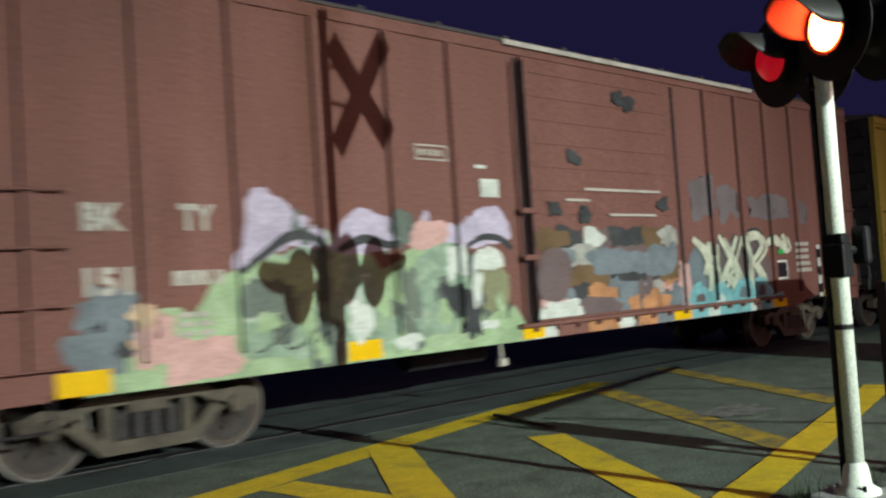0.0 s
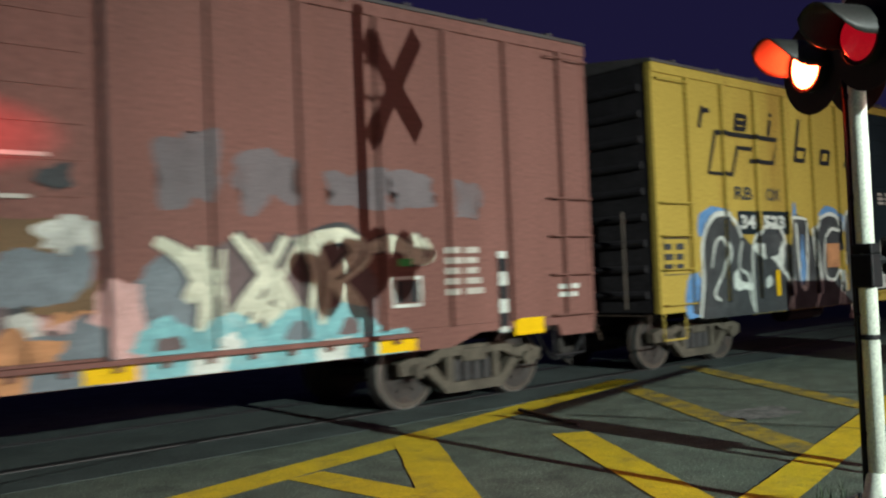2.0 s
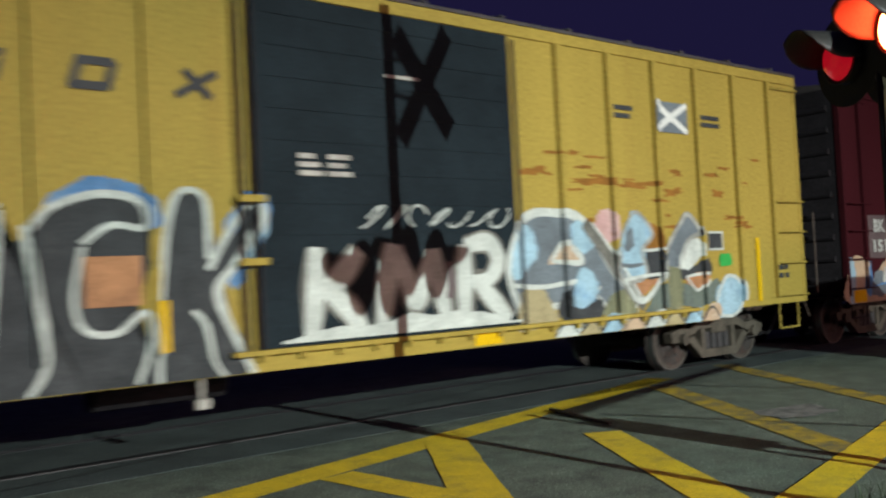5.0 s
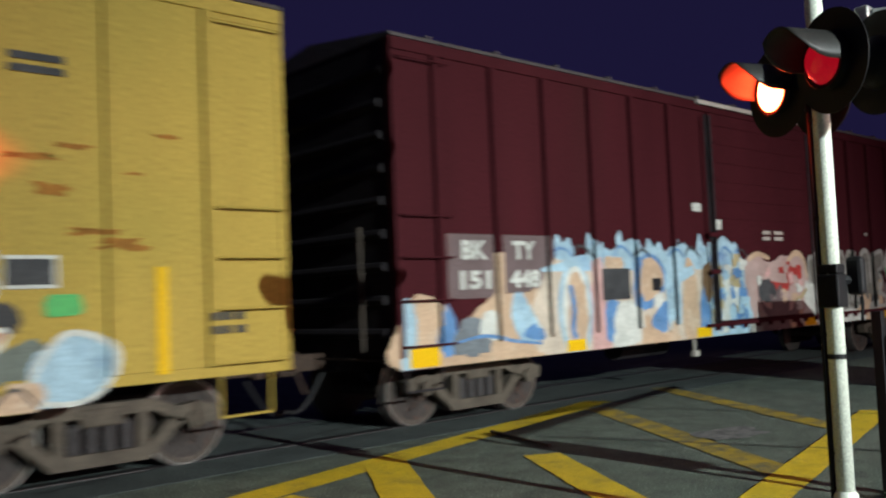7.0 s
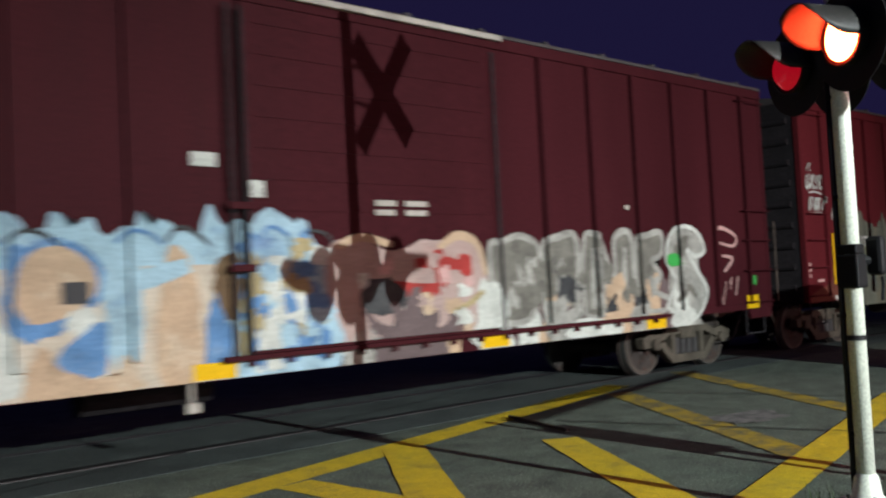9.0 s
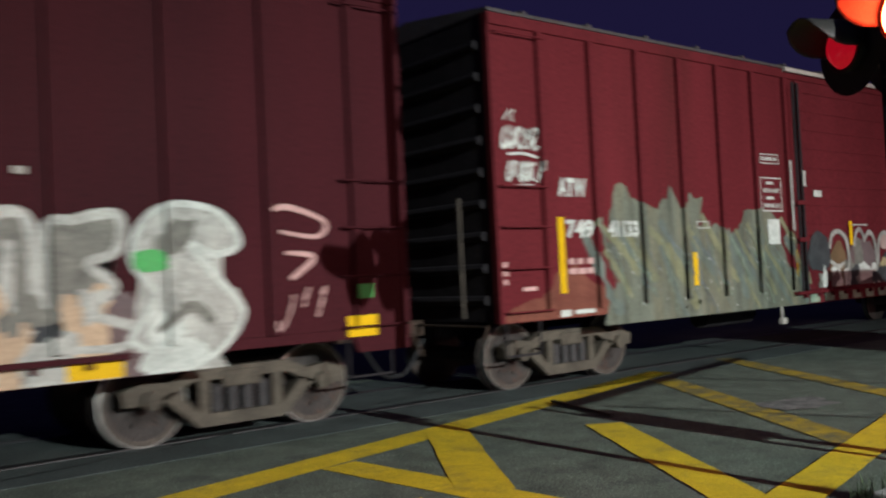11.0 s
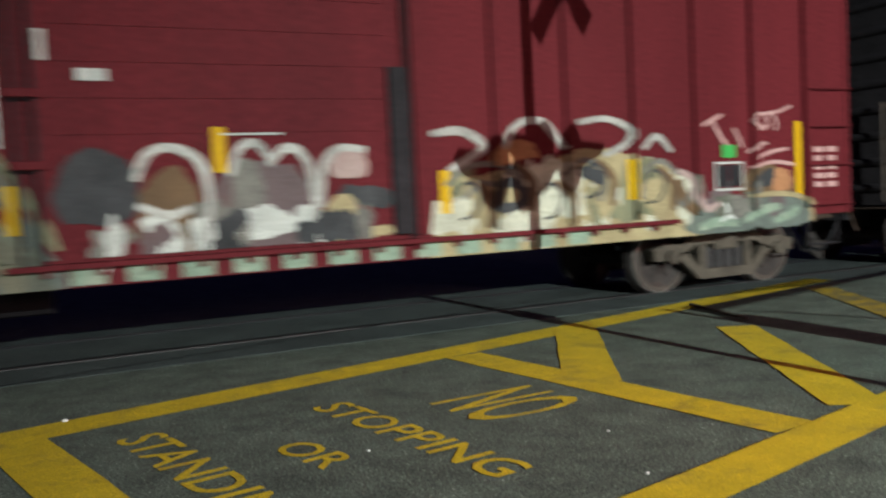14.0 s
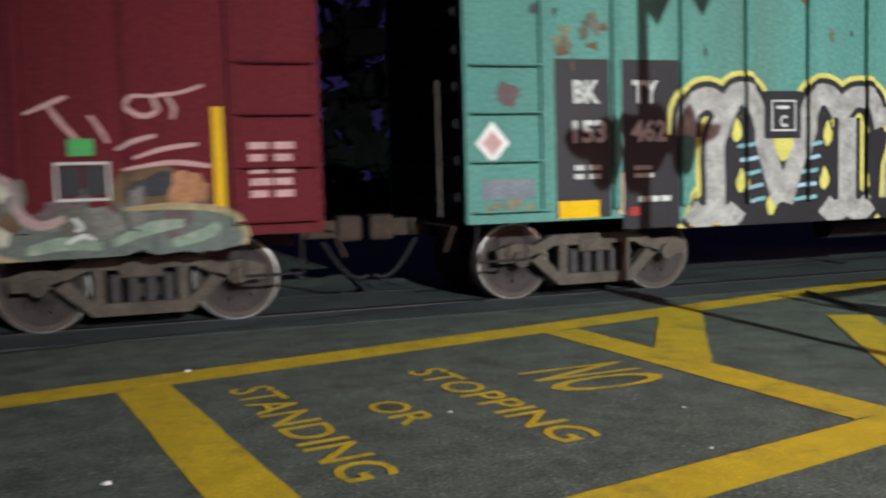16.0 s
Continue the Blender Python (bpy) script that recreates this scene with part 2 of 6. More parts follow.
    "faded_red": material("faded_red_primer", (0.15, 0.052, 0.036), 0.7, 0, 0.25, 4, 0.1, 40, (0.1, 0.02, 0.018), 0.6, spec=0.08),
    "coupler": material("coupler_rust", (0.045, 0.028, 0.02), 0.85, 0, 0.4, 8, 0.4, 40, (0.02, 0.015, 0.012), 0.8),
    "rust_stain": material("rust_stain", (0.24, 0.105, 0.02), 0.8, 0, 0.3, 4, 0.1, 40, (0.12, 0.05, 0.015), 0.7, spec=0.15),
    "red_lens": material("dark_red_lens", (0.25, 0.006, 0.01), 0.2, 0, 0.1, 8, 0.05, 80),
}
# Faint added emission keeps the unlit lens a dim red.
lens_node = M["red_lens"].node_tree.nodes["Principled BSDF"]
lens_node.inputs["Emission Color"].default_value = (1.0, 0.01, 0.03, 1)
lens_node.inputs["Emission Strength"].default_value = 0.3
GLOW = glow("lit_red_lens", (1.0, 0.05, 0.012), 170.0)


# ---- mesh helpers ----
def part(name, bm, mat, parent=None, label=""):
    me = bpy.data.meshes.new(name)
    bm.to_mesh(me)
    bm.free()
    me.materials.append(mat if not isinstance(mat, str) else M[mat])
    ob = new(name, me)
    if parent:
        ob.parent = parent
    if label:
        ob["label"] = label
    return ob


def thing(name, label, category, at=(0, 0, 0), group="", kind=""):
    ob = new(name)
    ob.empty_display_size = 0.2
    ob.location = at
    return tagged(ob, label, category, group, kind)


def box(bm, x0, x1, y0, y1, z0, z1, bevel=0.0):
    v = bmesh.ops.create_cube(bm, size=1)["verts"]
    bmesh.ops.scale(bm, vec=(x1 - x0, y1 - y0, z1 - z0), verts=v)
    bmesh.ops.translate(bm, vec=((x0 + x1) / 2, (y0 + y1) / 2, (z0 + z1) / 2), verts=v)
    if bevel:
        bmesh.ops.bevel(bm, geom=list({e for w in v for e in w.link_edges}), offset=bevel, segments=2, affect="EDGES", profile=0.5)
    return bm


def tube(bm, a, b, r, seg=10, r2=None):
    a, b = Vector(a), Vector(b)
    d = b - a
    m = Matrix.Translation((a + b) / 2) @ d.to_track_quat("Z", "Y").to_matrix().to_4x4()
    bmesh.ops.create_cone(bm, cap_ends=True, segments=seg, radius1=r, radius2=r if r2 is None else r2, depth=d.length, matrix=m)
    return bm


def lathe(bm, profile, m=Matrix(), seg=28):
    """Turns (radius, height) pairs round z."""
    rings = []
    for r, z in profile:
        rings.append([bm.verts.new(m @ Vector((r * math.cos(2 * math.pi * k / seg), r * math.sin(2 * math.pi * k / seg), z))) for k in range(seg)])
    for a, b in zip(rings, rings[1:]):
        for k in range(seg):
            bm.faces.new((a[k], a[(k + 1) % seg], b[(k + 1) % seg], b[k]))
    return bm


def smooth(ob):
    for p in ob.data.polygons:
        p.use_smooth = True
    return ob


def prism(bm, outline, y0, y1):
    """A plate: an outline in x and z, between two depths."""
    a = [bm.verts.new((x, y0, z)) for x, z in outline]
    b = [bm.verts.new((x, y1, z)) for x, z in outline]
    bm.faces.new(a)
    bm.faces.new(b[::-1])
    for k in range(len(a)):
        j = (k + 1) % len(a)
        bm.faces.new((a[k], b[k], b[j], a[j]))
    bmesh.ops.recalc_face_normals(bm, faces=bm.faces)
    return bm


# ---- boxcars ----
LENGTH, WIDE = 15.95, 3.1
EAVE, SILL = 4.43, 0.74
POST_W, POST_D = 0.09, 0.062
DOOR0, DOOR1 = 6.42, 9.66


def post_places(first, pitch, count):
    left = [first + pitch * k for k in range(count)]
    return left + [LENGTH - x for x in left]


POSTS = {}


def drape(bm, posts):
    """Lays flat paint on the side sheet and over its posts and door, and gives the new mesh."""
    steps = [(p - POST_W / 2, p + POST_W / 2, POST_D) for p in posts] + [(DOOR0, DOOR1, 0.073)]
    xs, zs = [v.co.x for v in bm.verts], [v.co.z for v in bm.verts]

    def cut(place, normal):
        bmesh.ops.bisect_plane(bm, geom=bm.verts[:] + bm.edges[:] + bm.faces[:], plane_co=place, plane_no=normal, dist=1e-6)

    if min(zs) < 0.982 < max(zs):
        cut((0, 0, 0.982), (0, 0, 1))
    for a, b, depth in steps:
        for x in (a, b):
            if min(xs) < x < max(xs):
                cut((x, 0, 0), (1, 0, 0))
    out, made, rims = bmesh.new(), {}, {}
    for f in bm.faces:
        c = f.calc_center_median()
        d = max([depth for a, b, depth in steps if a < c.x < b and c.z > 0.982] + [0])
        for e in f.edges:
            rims.setdefault(e, set()).add(d)
        ring = []
        for v in f.verts:
            if (v, d) not in made:
                made[v, d] = out.verts.new((v.co.x, v.co.y - d, v.co.z))
            ring.append(made[v, d])
        out.faces.new(ring)
    for e, depths in rims.items():
        if len(depths) == 2:
            (v, w), (d, k) = e.verts, depths
            out.faces.new((made[v, d], made[w, d], made[w, k], made[v, k]))
    bm.free()
    out.normal_update()
    return out


def paint(name, bm, mat, car, layer=1, label=""):
    done, count = set(), 0
    for v in bm.verts:
        if v in done:
            continue
        todo = [v]
        done.add(v)
        while todo:
            w = todo.pop()
            w.co.y = -0.003 * layer - 0.00025 * (count % 10)
            for e in w.link_edges:
                o = e.other_vert(w)
                if o not in done:
                    done.add(o)
                    todo.append(o)
        count += 1
    bm = drape(bm, POSTS[car.name])
    for f in bm.faces:
        if f.normal.y > 0:
            f.normal_flip()
    return part(name, bm, mat, car, label)


def flat(bm, outline):
    f = bm.faces.new([bm.verts.new((x, 0, z)) for x, z in outline])
    bmesh.ops.triangulate(bm, faces=[f])
    return bm


def rect(bm, x0, x1, z0, z1):
    return flat(bm, [(x0, z0), (x1, z0), (x1, z1), (x0, z1)])


def blob(bm, cx, cz, w, h, seed, rough=0.25, n=40):
    """A sprayed patch with an uneven outline."""
    pts = []
    for k in range(n):
        a = 2 * math.pi * k / n
        r = 1 + rough * (noise.noise(Vector((seed * 7.3, 1.6 * math.cos(a), 1.6 * math.sin(a)))) * 1.6
                         + 0.5 * noise.noise(Vector((seed * 3.1, 5 * math.cos(a), 5 * math.sin(a)))))
        c, s = math.cos(a), math.sin(a)
        q = (abs(c) ** 4 + abs(s) ** 4) ** -0.25
        pts.append((cx + w / 2 * r * q * c, cz + h / 2 * r * q * s))
    return flat(bm, pts)


def words(text, height, bold=0.0, width=None, shear=0.0):
    """Flat lettering in x and z, its left foot at the origin."""
    cu = bpy.data.curves.new("words", "FONT")
    cu.body = text
    cu.size = height / 0.7
    cu.offset = bold
    cu.shear = shear
    cu.resolution_u = 3
    ob = bpy.data.objects.new("words", cu)
    scene.collection.objects.link(ob)
    me = bpy.data.meshes.new_from_object(ob.evaluated_get(bpy.context.evaluated_depsgraph_get()))
    bpy.data.objects.remove(ob)
    bm = bmesh.new()
    bm.from_mesh(me)
    bpy.data.meshes.remove(me)
    x0, x1 = min(v.co.x for v in bm.verts), max(v.co.x for v in bm.verts)
    k = width / (x1 - x0) if width else 1
    for v in bm.verts:
        v.co = Vector(((v.co.x - x0) * k, 0, v.co.y))
    return bm


def at(bm, x, z):
    bmesh.ops.translate(bm, vec=(x, 0, z), verts=bm.verts)
    return bm


def wheelset(parent, x):
    bm = bmesh.new()
    wheel = [(0.06, -0.72), (0.06, -0.82), (0.11, -0.84), (0.12, -0.80), (0.30, -0.77), (0.345, -0.81), (0.40, -0.82), (0.415, -0.81)]
    back = [(0.415, -0.72), (0.45, -0.70), (0.44, -0.68), (0.36, -0.68), (0.12, -0.70), (0.10, -0.68), (0.08, 0.0)]
    turn = pose(0, 0, 0, -90)
    lathe(bm, wheel + back, turn, 36)
    lathe(bm, [(r, -z) for r, z in (wheel + back)], turn, 36)
    for k in range(6):
        a = k * math.pi / 3
        tube(bm, (0.22 * math.cos(a), -0.775, 0.22 * math.sin(a)), (0.22 * math.cos(a), -0.80, 0.22 * math.sin(a)), 0.022, 6)
    bmesh.ops.recalc_face_normals(bm, faces=bm.faces)
    ob = smooth(part("wheelset", bm, "wheel", parent, "rust-brown steel wheelset"))
    for s in (-1, 1):
        bm = bmesh.new()
        lathe(bm, [(0.348, 0.8225 * s), (0.401, 0.8235 * s)], turn, 36)
        bmesh.ops.recalc_face_normals(bm, faces=bm.faces)
        smooth(part("rim", bm, "rim", ob, "dusty outer rim"))
        bm = bmesh.new()
        lathe(bm, [(0.416, 0.815 * s), (0.420, 0.80 * s), (0.422, 0.73 * s)], turn, 36)
        lathe(bm, [(0.402, 0.8225 * s), (0.416, 0.8215 * s)], turn, 36)
        bmesh.ops.recalc_face_normals(bm, faces=bm.faces)
        smooth(part("tread", bm, "tread", ob, "polished steel tread"))
    ob.location = (x, 0, 0.42)
    return ob


WHEELSETS = []


def truck(car, x):
    """A three-piece freight truck, its centre at x."""
    bm = bmesh.new()
    for s in (-1, 1):
        y0, y1 = (-1.04, -0.9) if s < 0 else (0.9, 1.04)
        # upper chord, lower chord, columns and diagonal arms leave the spring nest open
        prism(bm, [(-1.14, 0.42), (-1.16, 0.56), (-0.95, 0.63), (-0.72, 0.60), (-0.5, 0.70), (0.5, 0.70), (0.72, 0.60), (0.95, 0.63), (1.16, 0.56), (1.14, 0.42), (0.96, 0.42), (0.74, 0.45), (0.5, 0.585), (-0.5, 0.585), (-0.74, 0.45), (-0.96, 0.42)], y0, y1)
        prism(bm, [(-0.80, 0.47), (-0.66, 0.52), (-0.42, 0.27), (0.42, 0.27), (0.66, 0.52), (0.80, 0.47), (0.44, 0.15), (-0.44, 0.15)], y0, y1)
        for c in (-1, 1):
            box(bm, c * 0.38 - 0.05, c * 0.38 + 0.05, y0 + 0.01, y1 - 0.01, 0.25, 0.6)
            tube(bm, (c * 0.89, y0 - 0.06 if s < 0 else y1 + 0.06, 0.46), (c * 0.89, y1 if s < 0 else y0, 0.46), 0.085, 14)
    box(bm, -0.2, 0.2, -1.06, 1.06, 0.5, 0.66, 0.02)
    box(bm, -0.16, 0.16, -0.86, 0.86, 0.3, 0.42)
    ob = part("truck", bm, "truck", car, "dusty grey cast-steel truck")
    for s in (-1, 1):
        for k in range(4):
            bm = bmesh.new()
            y = s * 0.97
            xk = -0.24 + 0.16 * k
            lathe(bm, [(0.048 + 0.016 * (j % 2), 0.27 + 0.02 * j) for j in range(14)], pose(xk, y, 0), 10)
            smooth(part("spring", bm, "spring", ob))
    ob.location = (x, WIDE / 2, 0)
    for dx in (-0.89, 0.89):
        WHEELSETS.append(wheelset(ob, dx))
    return ob


def boxcar(x0, paint_mat, label, door_mat=None, low_ends=False, posts=(0.8, 0.935, 6), header=DOOR1 + 0.25):
    car = thing("boxcar", label, "boxcar", (x0, SIDE, 0), "freight cars of the train")
    L, W = LENGTH, WIDE
    POSTS[car.name] = post_places(*posts)
    # body shell
    for y in (0, W - 0.08):
        part("side_wall", box(bmesh.new(), 0, L, y, y + 0.08, 0.98, EAVE), paint_mat, car)
    part("floor_deck", box(bmesh.new(), 0.085, L - 0.085, 0.083, W - 0.083, 0.985, 1.08), "car_dark", car)
    end_z = SILL if low_ends else 0.88
    for y0, y1 in ((0.0, 0.07), (W - 0.07, W)):
        half = [(0.0, end_z), (0.62, end_z), (0.68, 0.88), (2.0, 0.88), (2.45, SILL)]
        line = half + [(L - x, z) for x, z in half[::-1]] + [(L, 0.977), (0, 0.977)]
        part("side_sill", prism(bmesh.new(), line, y0, y1), paint_mat, car)
    # top chord
    for y in (-0.03, W - 0.07):
        part("top_chord", box(bmesh.new(), -0.01, L + 0.01, y, y + 0.1, EAVE - 0.12, EAVE + 0.02, 0.008), paint_mat, car)
    # roof panels with seams
    bm = bmesh.new()
    prof = [(-0.04, EAVE + 0.022), (-0.02, EAVE + 0.07), (W / 2, EAVE + 0.28), (W + 0.02, EAVE + 0.07), (W + 0.04, EAVE + 0.022)]
    vs = [[bm.verts.new((x, y, z)) for y, z in prof] for x in (-0.02, L + 0.02)]
    for k in range(len(prof) - 1):
        bm.faces.new((vs[0][k], vs[1][k], vs[1][k + 1], vs[0][k + 1]))
    for row in vs:
        bm.faces.new(row)
    for k in range(14):
        x = 0.6 + k * (L - 1.2) / 13
        for sgn in (0, 1):
            ya, yb = (0.0, W / 2) if sgn == 0 else (W / 2, W)
            za, zb = (EAVE + 0.09, EAVE + 0.30) if sgn == 0 else (EAVE + 0.30, EAVE + 0.09)
            tube(bm, (x, ya, za), (x, yb, zb), 0.03, 6)
    part("roof", bm, "roof", car, "grey galvanised roof")
    # posts
    me = None
    for p in POSTS[car.name]:
        if me is None:
            bm = bmesh.new()
            prism(bm, [(-POST_W / 2, 0.985), (POST_W / 2, 0.985), (POST_W / 2, EAVE - 0.13), (-POST_W / 2, EAVE - 0.13)], -POST_D, 0.004)
            ob = part("post", bm, paint_mat, car)
            me = ob.data
        else:
            ob = new("post", me)
            ob.parent = car
        ob.location = (p, 0, 0)
    # ends with pressed ribs
    for x, s in ((0, -1), (L, 1)):
        bm = bmesh.new()
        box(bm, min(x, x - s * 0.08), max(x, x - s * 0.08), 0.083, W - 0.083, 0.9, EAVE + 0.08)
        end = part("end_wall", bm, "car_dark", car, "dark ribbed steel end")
        rib = None
        for k in range(9):
            if rib is None:
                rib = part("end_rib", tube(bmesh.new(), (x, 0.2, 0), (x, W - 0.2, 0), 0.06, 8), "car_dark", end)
                ob = rib
            else:
                ob = new("end_rib", rib.data)
                ob.parent = end
            ob.location.z = 1.15 + 0.37 * k
        # corner post
        bm = bmesh.new()
        box(bm, x - 0.06 if s > 0 else x - 0.012, x + 0.012 if s > 0 else x + 0.06, -0.014, 0.09, 0.88, EAVE + 0.02, 0.006)
        part("corner_post", bm, paint_mat, car)
        # ladder rungs on the side
        a, b = (0.05, 0.78) if s < 0 else (L - 0.78, L - 0.05)
        for z in (1.0, 1.5, 1.98, 2.45, 4.22):
            bm = bmesh.new()
            tube(bm, (a, -0.085, z), (b, -0.085, z), 0.011, 6)
            tube(bm, (a, -0.085, z), (a, 0.0, z), 0.011, 6)
            tube(bm, (b, -0.085, z), (b, -0.04, z), 0.011, 6)
            part("ladder_rung", bm, paint_mat, car)
        if s < 0:
            part("end_handrail", tube(bmesh.new(), (x - 0.13, 0.5, 0.95), (x - 0.13, 0.5, 2.35), 0.018, 8), "rim", car, "dusty vertical handrail")
        # stirrup step
        bm = bmesh.new()
        for xx in (a + 0.05, b - 0.15):
            tube(bm, (xx, 0.03, 0.9), (xx, 0.03, 0.5), 0.014, 6)
        tube(bm, (a + 0.05, 0.03, 0.5), (b - 0.15, 0.03, 0.5), 0.014, 6)
        part("stirrup_step", bm, paint_mat if door_mat else "car_dark", car)
        # coupler
        bm = bmesh.new()
        box(bm, min(x, x + s * 0.42), max(x, x + s * 0.42), W / 2 - 0.09, W / 2 + 0.09, 0.72, 0.92, 0.02)
        box(bm, min(x + s * 0.40, x + s * 0.68), max(x + s * 0.40, x + s * 0.68), W / 2 - 0.17, W / 2 + 0.14, 0.68, 0.97, 0.05)
        part("coupler", bm, "coupler", car, "rusty cast knuckle coupler")
        # uncoupling lever and air hose
        bm = bmesh.new()
        tube(bm, (x + s * 0.12, 0.1, 0.86), (x + s * 0.12, W / 2, 0.86), 0.014, 6)
        tube(bm, (x + s * 0.12, 0.1, 0.86), (x + s * 0.22, 0.08, 0.62), 0.014, 6)
        part("uncoupling_lever", bm, "coupler", car)
        bm = bmesh.new()
        pts = [Vector((x + s * (0.2 + 0.1 * k), W / 2 - 0.32, 0.7 - 0.42 * math.sin(math.pi * k / 8) ** 1.0)) for k in range(6)]
        for p, q in zip(pts, pts[1:]):
            tube(bm, p, q, 0.025, 8)
        part("air_hose", bm, "black_metal", car, "sagging black rubber air hose")
    # underframe
    part("centre_sill", box(bmesh.new(), 0.1, L - 0.1, W / 2 - 0.2, W / 2 + 0.2, 0.68, 0.98), "car_dark", car)
    for k in range(9):
        x = 2.9 + k * (L - 5.8) / 8
        part("crossbearer", box(bmesh.new(), x - 0.06, x + 0.06, 0.1, W - 0.1, 0.8, 0.983), "car_dark", car)
    bm = bmesh.new()
    tube(bm, (5.2, 1.1, 0.62), (6.5, 1.1, 0.62), 0.19, 14)
    part("brake_reservoir", bm, "car_dark", car)
    bm = bmesh.new()
    tube(bm, (5.85, 0.05, 0.75), (5.85, 0.05, 0.5), 0.022, 6)
    box(bm, 5.79, 5.91, 0.0, 0.08, 0.47, 0.56, 0.01)
    part("drain_valve", bm, "grey_letter", car)
    # door
    bm = bmesh.new()
    box(bm, DOOR0, DOOR1, -0.06, 0.002, 0.95, EAVE - 0.14)
    door = part("door", bm, door_mat or paint_mat, car, "closed sliding door with pressed ribs")
    for k in range(11):
        z = 1.1 + 0.3 * k
        bm = bmesh.new()
        prism(bm, [(DOOR0 + 0.12, z), (DOOR0 + 0.16, z + 0.05), (DOOR1 - 0.16, z + 0.05), (DOOR1 - 0.12, z)], -0.072, -0.056)
        part("door_rib", bm, door_mat or paint_mat, door)
    for xx in (DOOR0 - 0.16, DOOR0 - 0.02, DOOR1 + 0.04):
        part("lock_rod", tube(bmesh.new(), (xx, -0.1, 0.95), (xx, -0.1, EAVE - 0.2), 0.022, 8), "car_dark", door)
    for z in (1.72, 2.3):
        part("door_handle", box(bmesh.new(), DOOR0 - 0.22, DOOR0 + 0.06, -0.135, -0.085, z, z + 0.07, 0.008), paint_mat, door)
    bm = bmesh.new()
    box(bm, DOOR0 - 0.3, L - 2.9, -0.1, -0.002, 0.9, 0.945)
    track = part("door_track", bm, paint_mat, car)
    for k in range(16):
        x = DOOR0 + k * 0.42
        part("track_bracket", box(bmesh.new(), x - 0.03, x + 0.03, -0.07, -0.002, 0.84, 0.897), paint_mat, track)
    if not door_mat:
        part("door_header", box(bmesh.new(), DOOR0 - 0.3, header, -0.09, -0.032, EAVE - 0.03, EAVE + 0.035, 0.006), "grey_letter", car, "pale galvanised door header")
    truck(car, 1.65)
    truck(car, L - 1.65)
    return car


def reflector(car, x0, x1, z0, z1):
    bm = bmesh.new()
    rect(bm, x0, x1, z0, z1)
    paint("reflector", bm, "plate", car, 5, "yellow reflective strip")


def lettering(car, text, x, z, height, mat="grey_letter", bold=0.012, width=None, layer=6):
    paint("lettering", at(words(text, height, bold, width), x, z), mat, car, layer)


car_brown = boxcar(1.82, "brown", "brown steel boxcar covered in graffiti, rolling on the track", low_ends=True, posts=(0.5, 0.945, 6), header=12.2)
car_yellow = boxcar(19.22, "yellow", "yellow steel boxcar with dark doors and graffiti, rolling on the track", "dark_door", posts=(0.82, 0.925, 6))
car_maroon = boxcar(36.58, "maroon", "dark maroon steel boxcar with pastel graffiti, rolling on the track", low_ends=True, posts=(0.62, 0.945, 6))
car_red = boxcar(53.82, "red", "red steel boxcar with yellow reflective strips, rolling on the track", posts=(0.77, 0.893, 7))
car_teal = boxcar(71.22, "teal", "teal steel boxcar with black lettering panels, rolling on the track", posts=(0.84, 0.806, 7))
# Dark bar in place of the shade along the red car's door edge.
part("door_edge_shade", box(bmesh.new(), 9.5, 9.68, -0.13, -0.075, 1.0, 2.6, 0.01), "car_dark", car_red, "dark bar standing for the shade at the door edge")
CARS = [car_brown, car_yellow, car_maroon, car_red, car_teal]

# ---- ground ----
bm = bmesh.new()
bmesh.ops.create_grid(bm, x_segments=8, y_segments=8, size=900)
tagged(part("ground", bm, "asphalt"), "worn grey asphalt of the road by the crossing", "ground", kind="structure")
bm = bmesh.new()
box(bm, -60, 140, TRACK - 1.6, TRACK + 1.6, -0.3, 0.004)
tagged(part("crossing_surface", bm, "crossing"), "dark asphalt strip between and beside the rails", "crossing", kind="structure")
for s, nm in ((-1, "near"), (1, "far")):
    bm = bmesh.new()
    y = TRACK + s * 0.755
    box(bm, -60, 140, y - 0.037, y + 0.037, -0.1, 0.012, 0.008)
    tagged(part("rail", bm, "rail"), "worn steel rail set in the crossing", "rail", kind="structure")
    # Flat dark strip gives the groove its shade; no groove is cut.
    bm = bmesh.new()
    box(bm, -60, 140, y - s * 0.09 - 0.045, y - s * 0.09 + 0.045, -0.1, 0.009)
    tagged(part("rail_groove_shade", bm, "line_and_groove_shade"), "flat dark strip for the shade in the groove along the rail", "groove", kind="structure")


def stripe(name, a, b, width, mat="road_yellow", z=0.004, label="faded yellow painted road line"):
    a, b = Vector((*a, 0)), Vector((*b, 0))
    d = (b - a).normalized()
    n = Vector((-d.y, d.x, 0)) * width / 2
    bm = bmesh.new()
    k = max(2, int((b - a).length / 0.25))
    rows = []
    for i in range(k + 1):
        p = a + (b - a) * i / k
        wob = 0.006 * noise.noise(Vector((p.x * 3, p.y * 3, 2)))
        rows.append((bm.verts.new(p + n * (1 + wob * 10) + Vector((0, 0, z))), bm.verts.new(p - n * (1 - wob * 10) + Vector((0, 0, z)))))
    for (p, q), (r, s) in zip(rows, rows[1:]):
        bm.faces.new((p, q, s, r))
    bmesh.ops.recalc_face_normals(bm, faces=bm.faces)
    for f in bm.faces:
        if f.normal.z < 0:
            f.normal_flip()
    return tagged(part(name, bm, mat), label, "road marking", kind="structure")


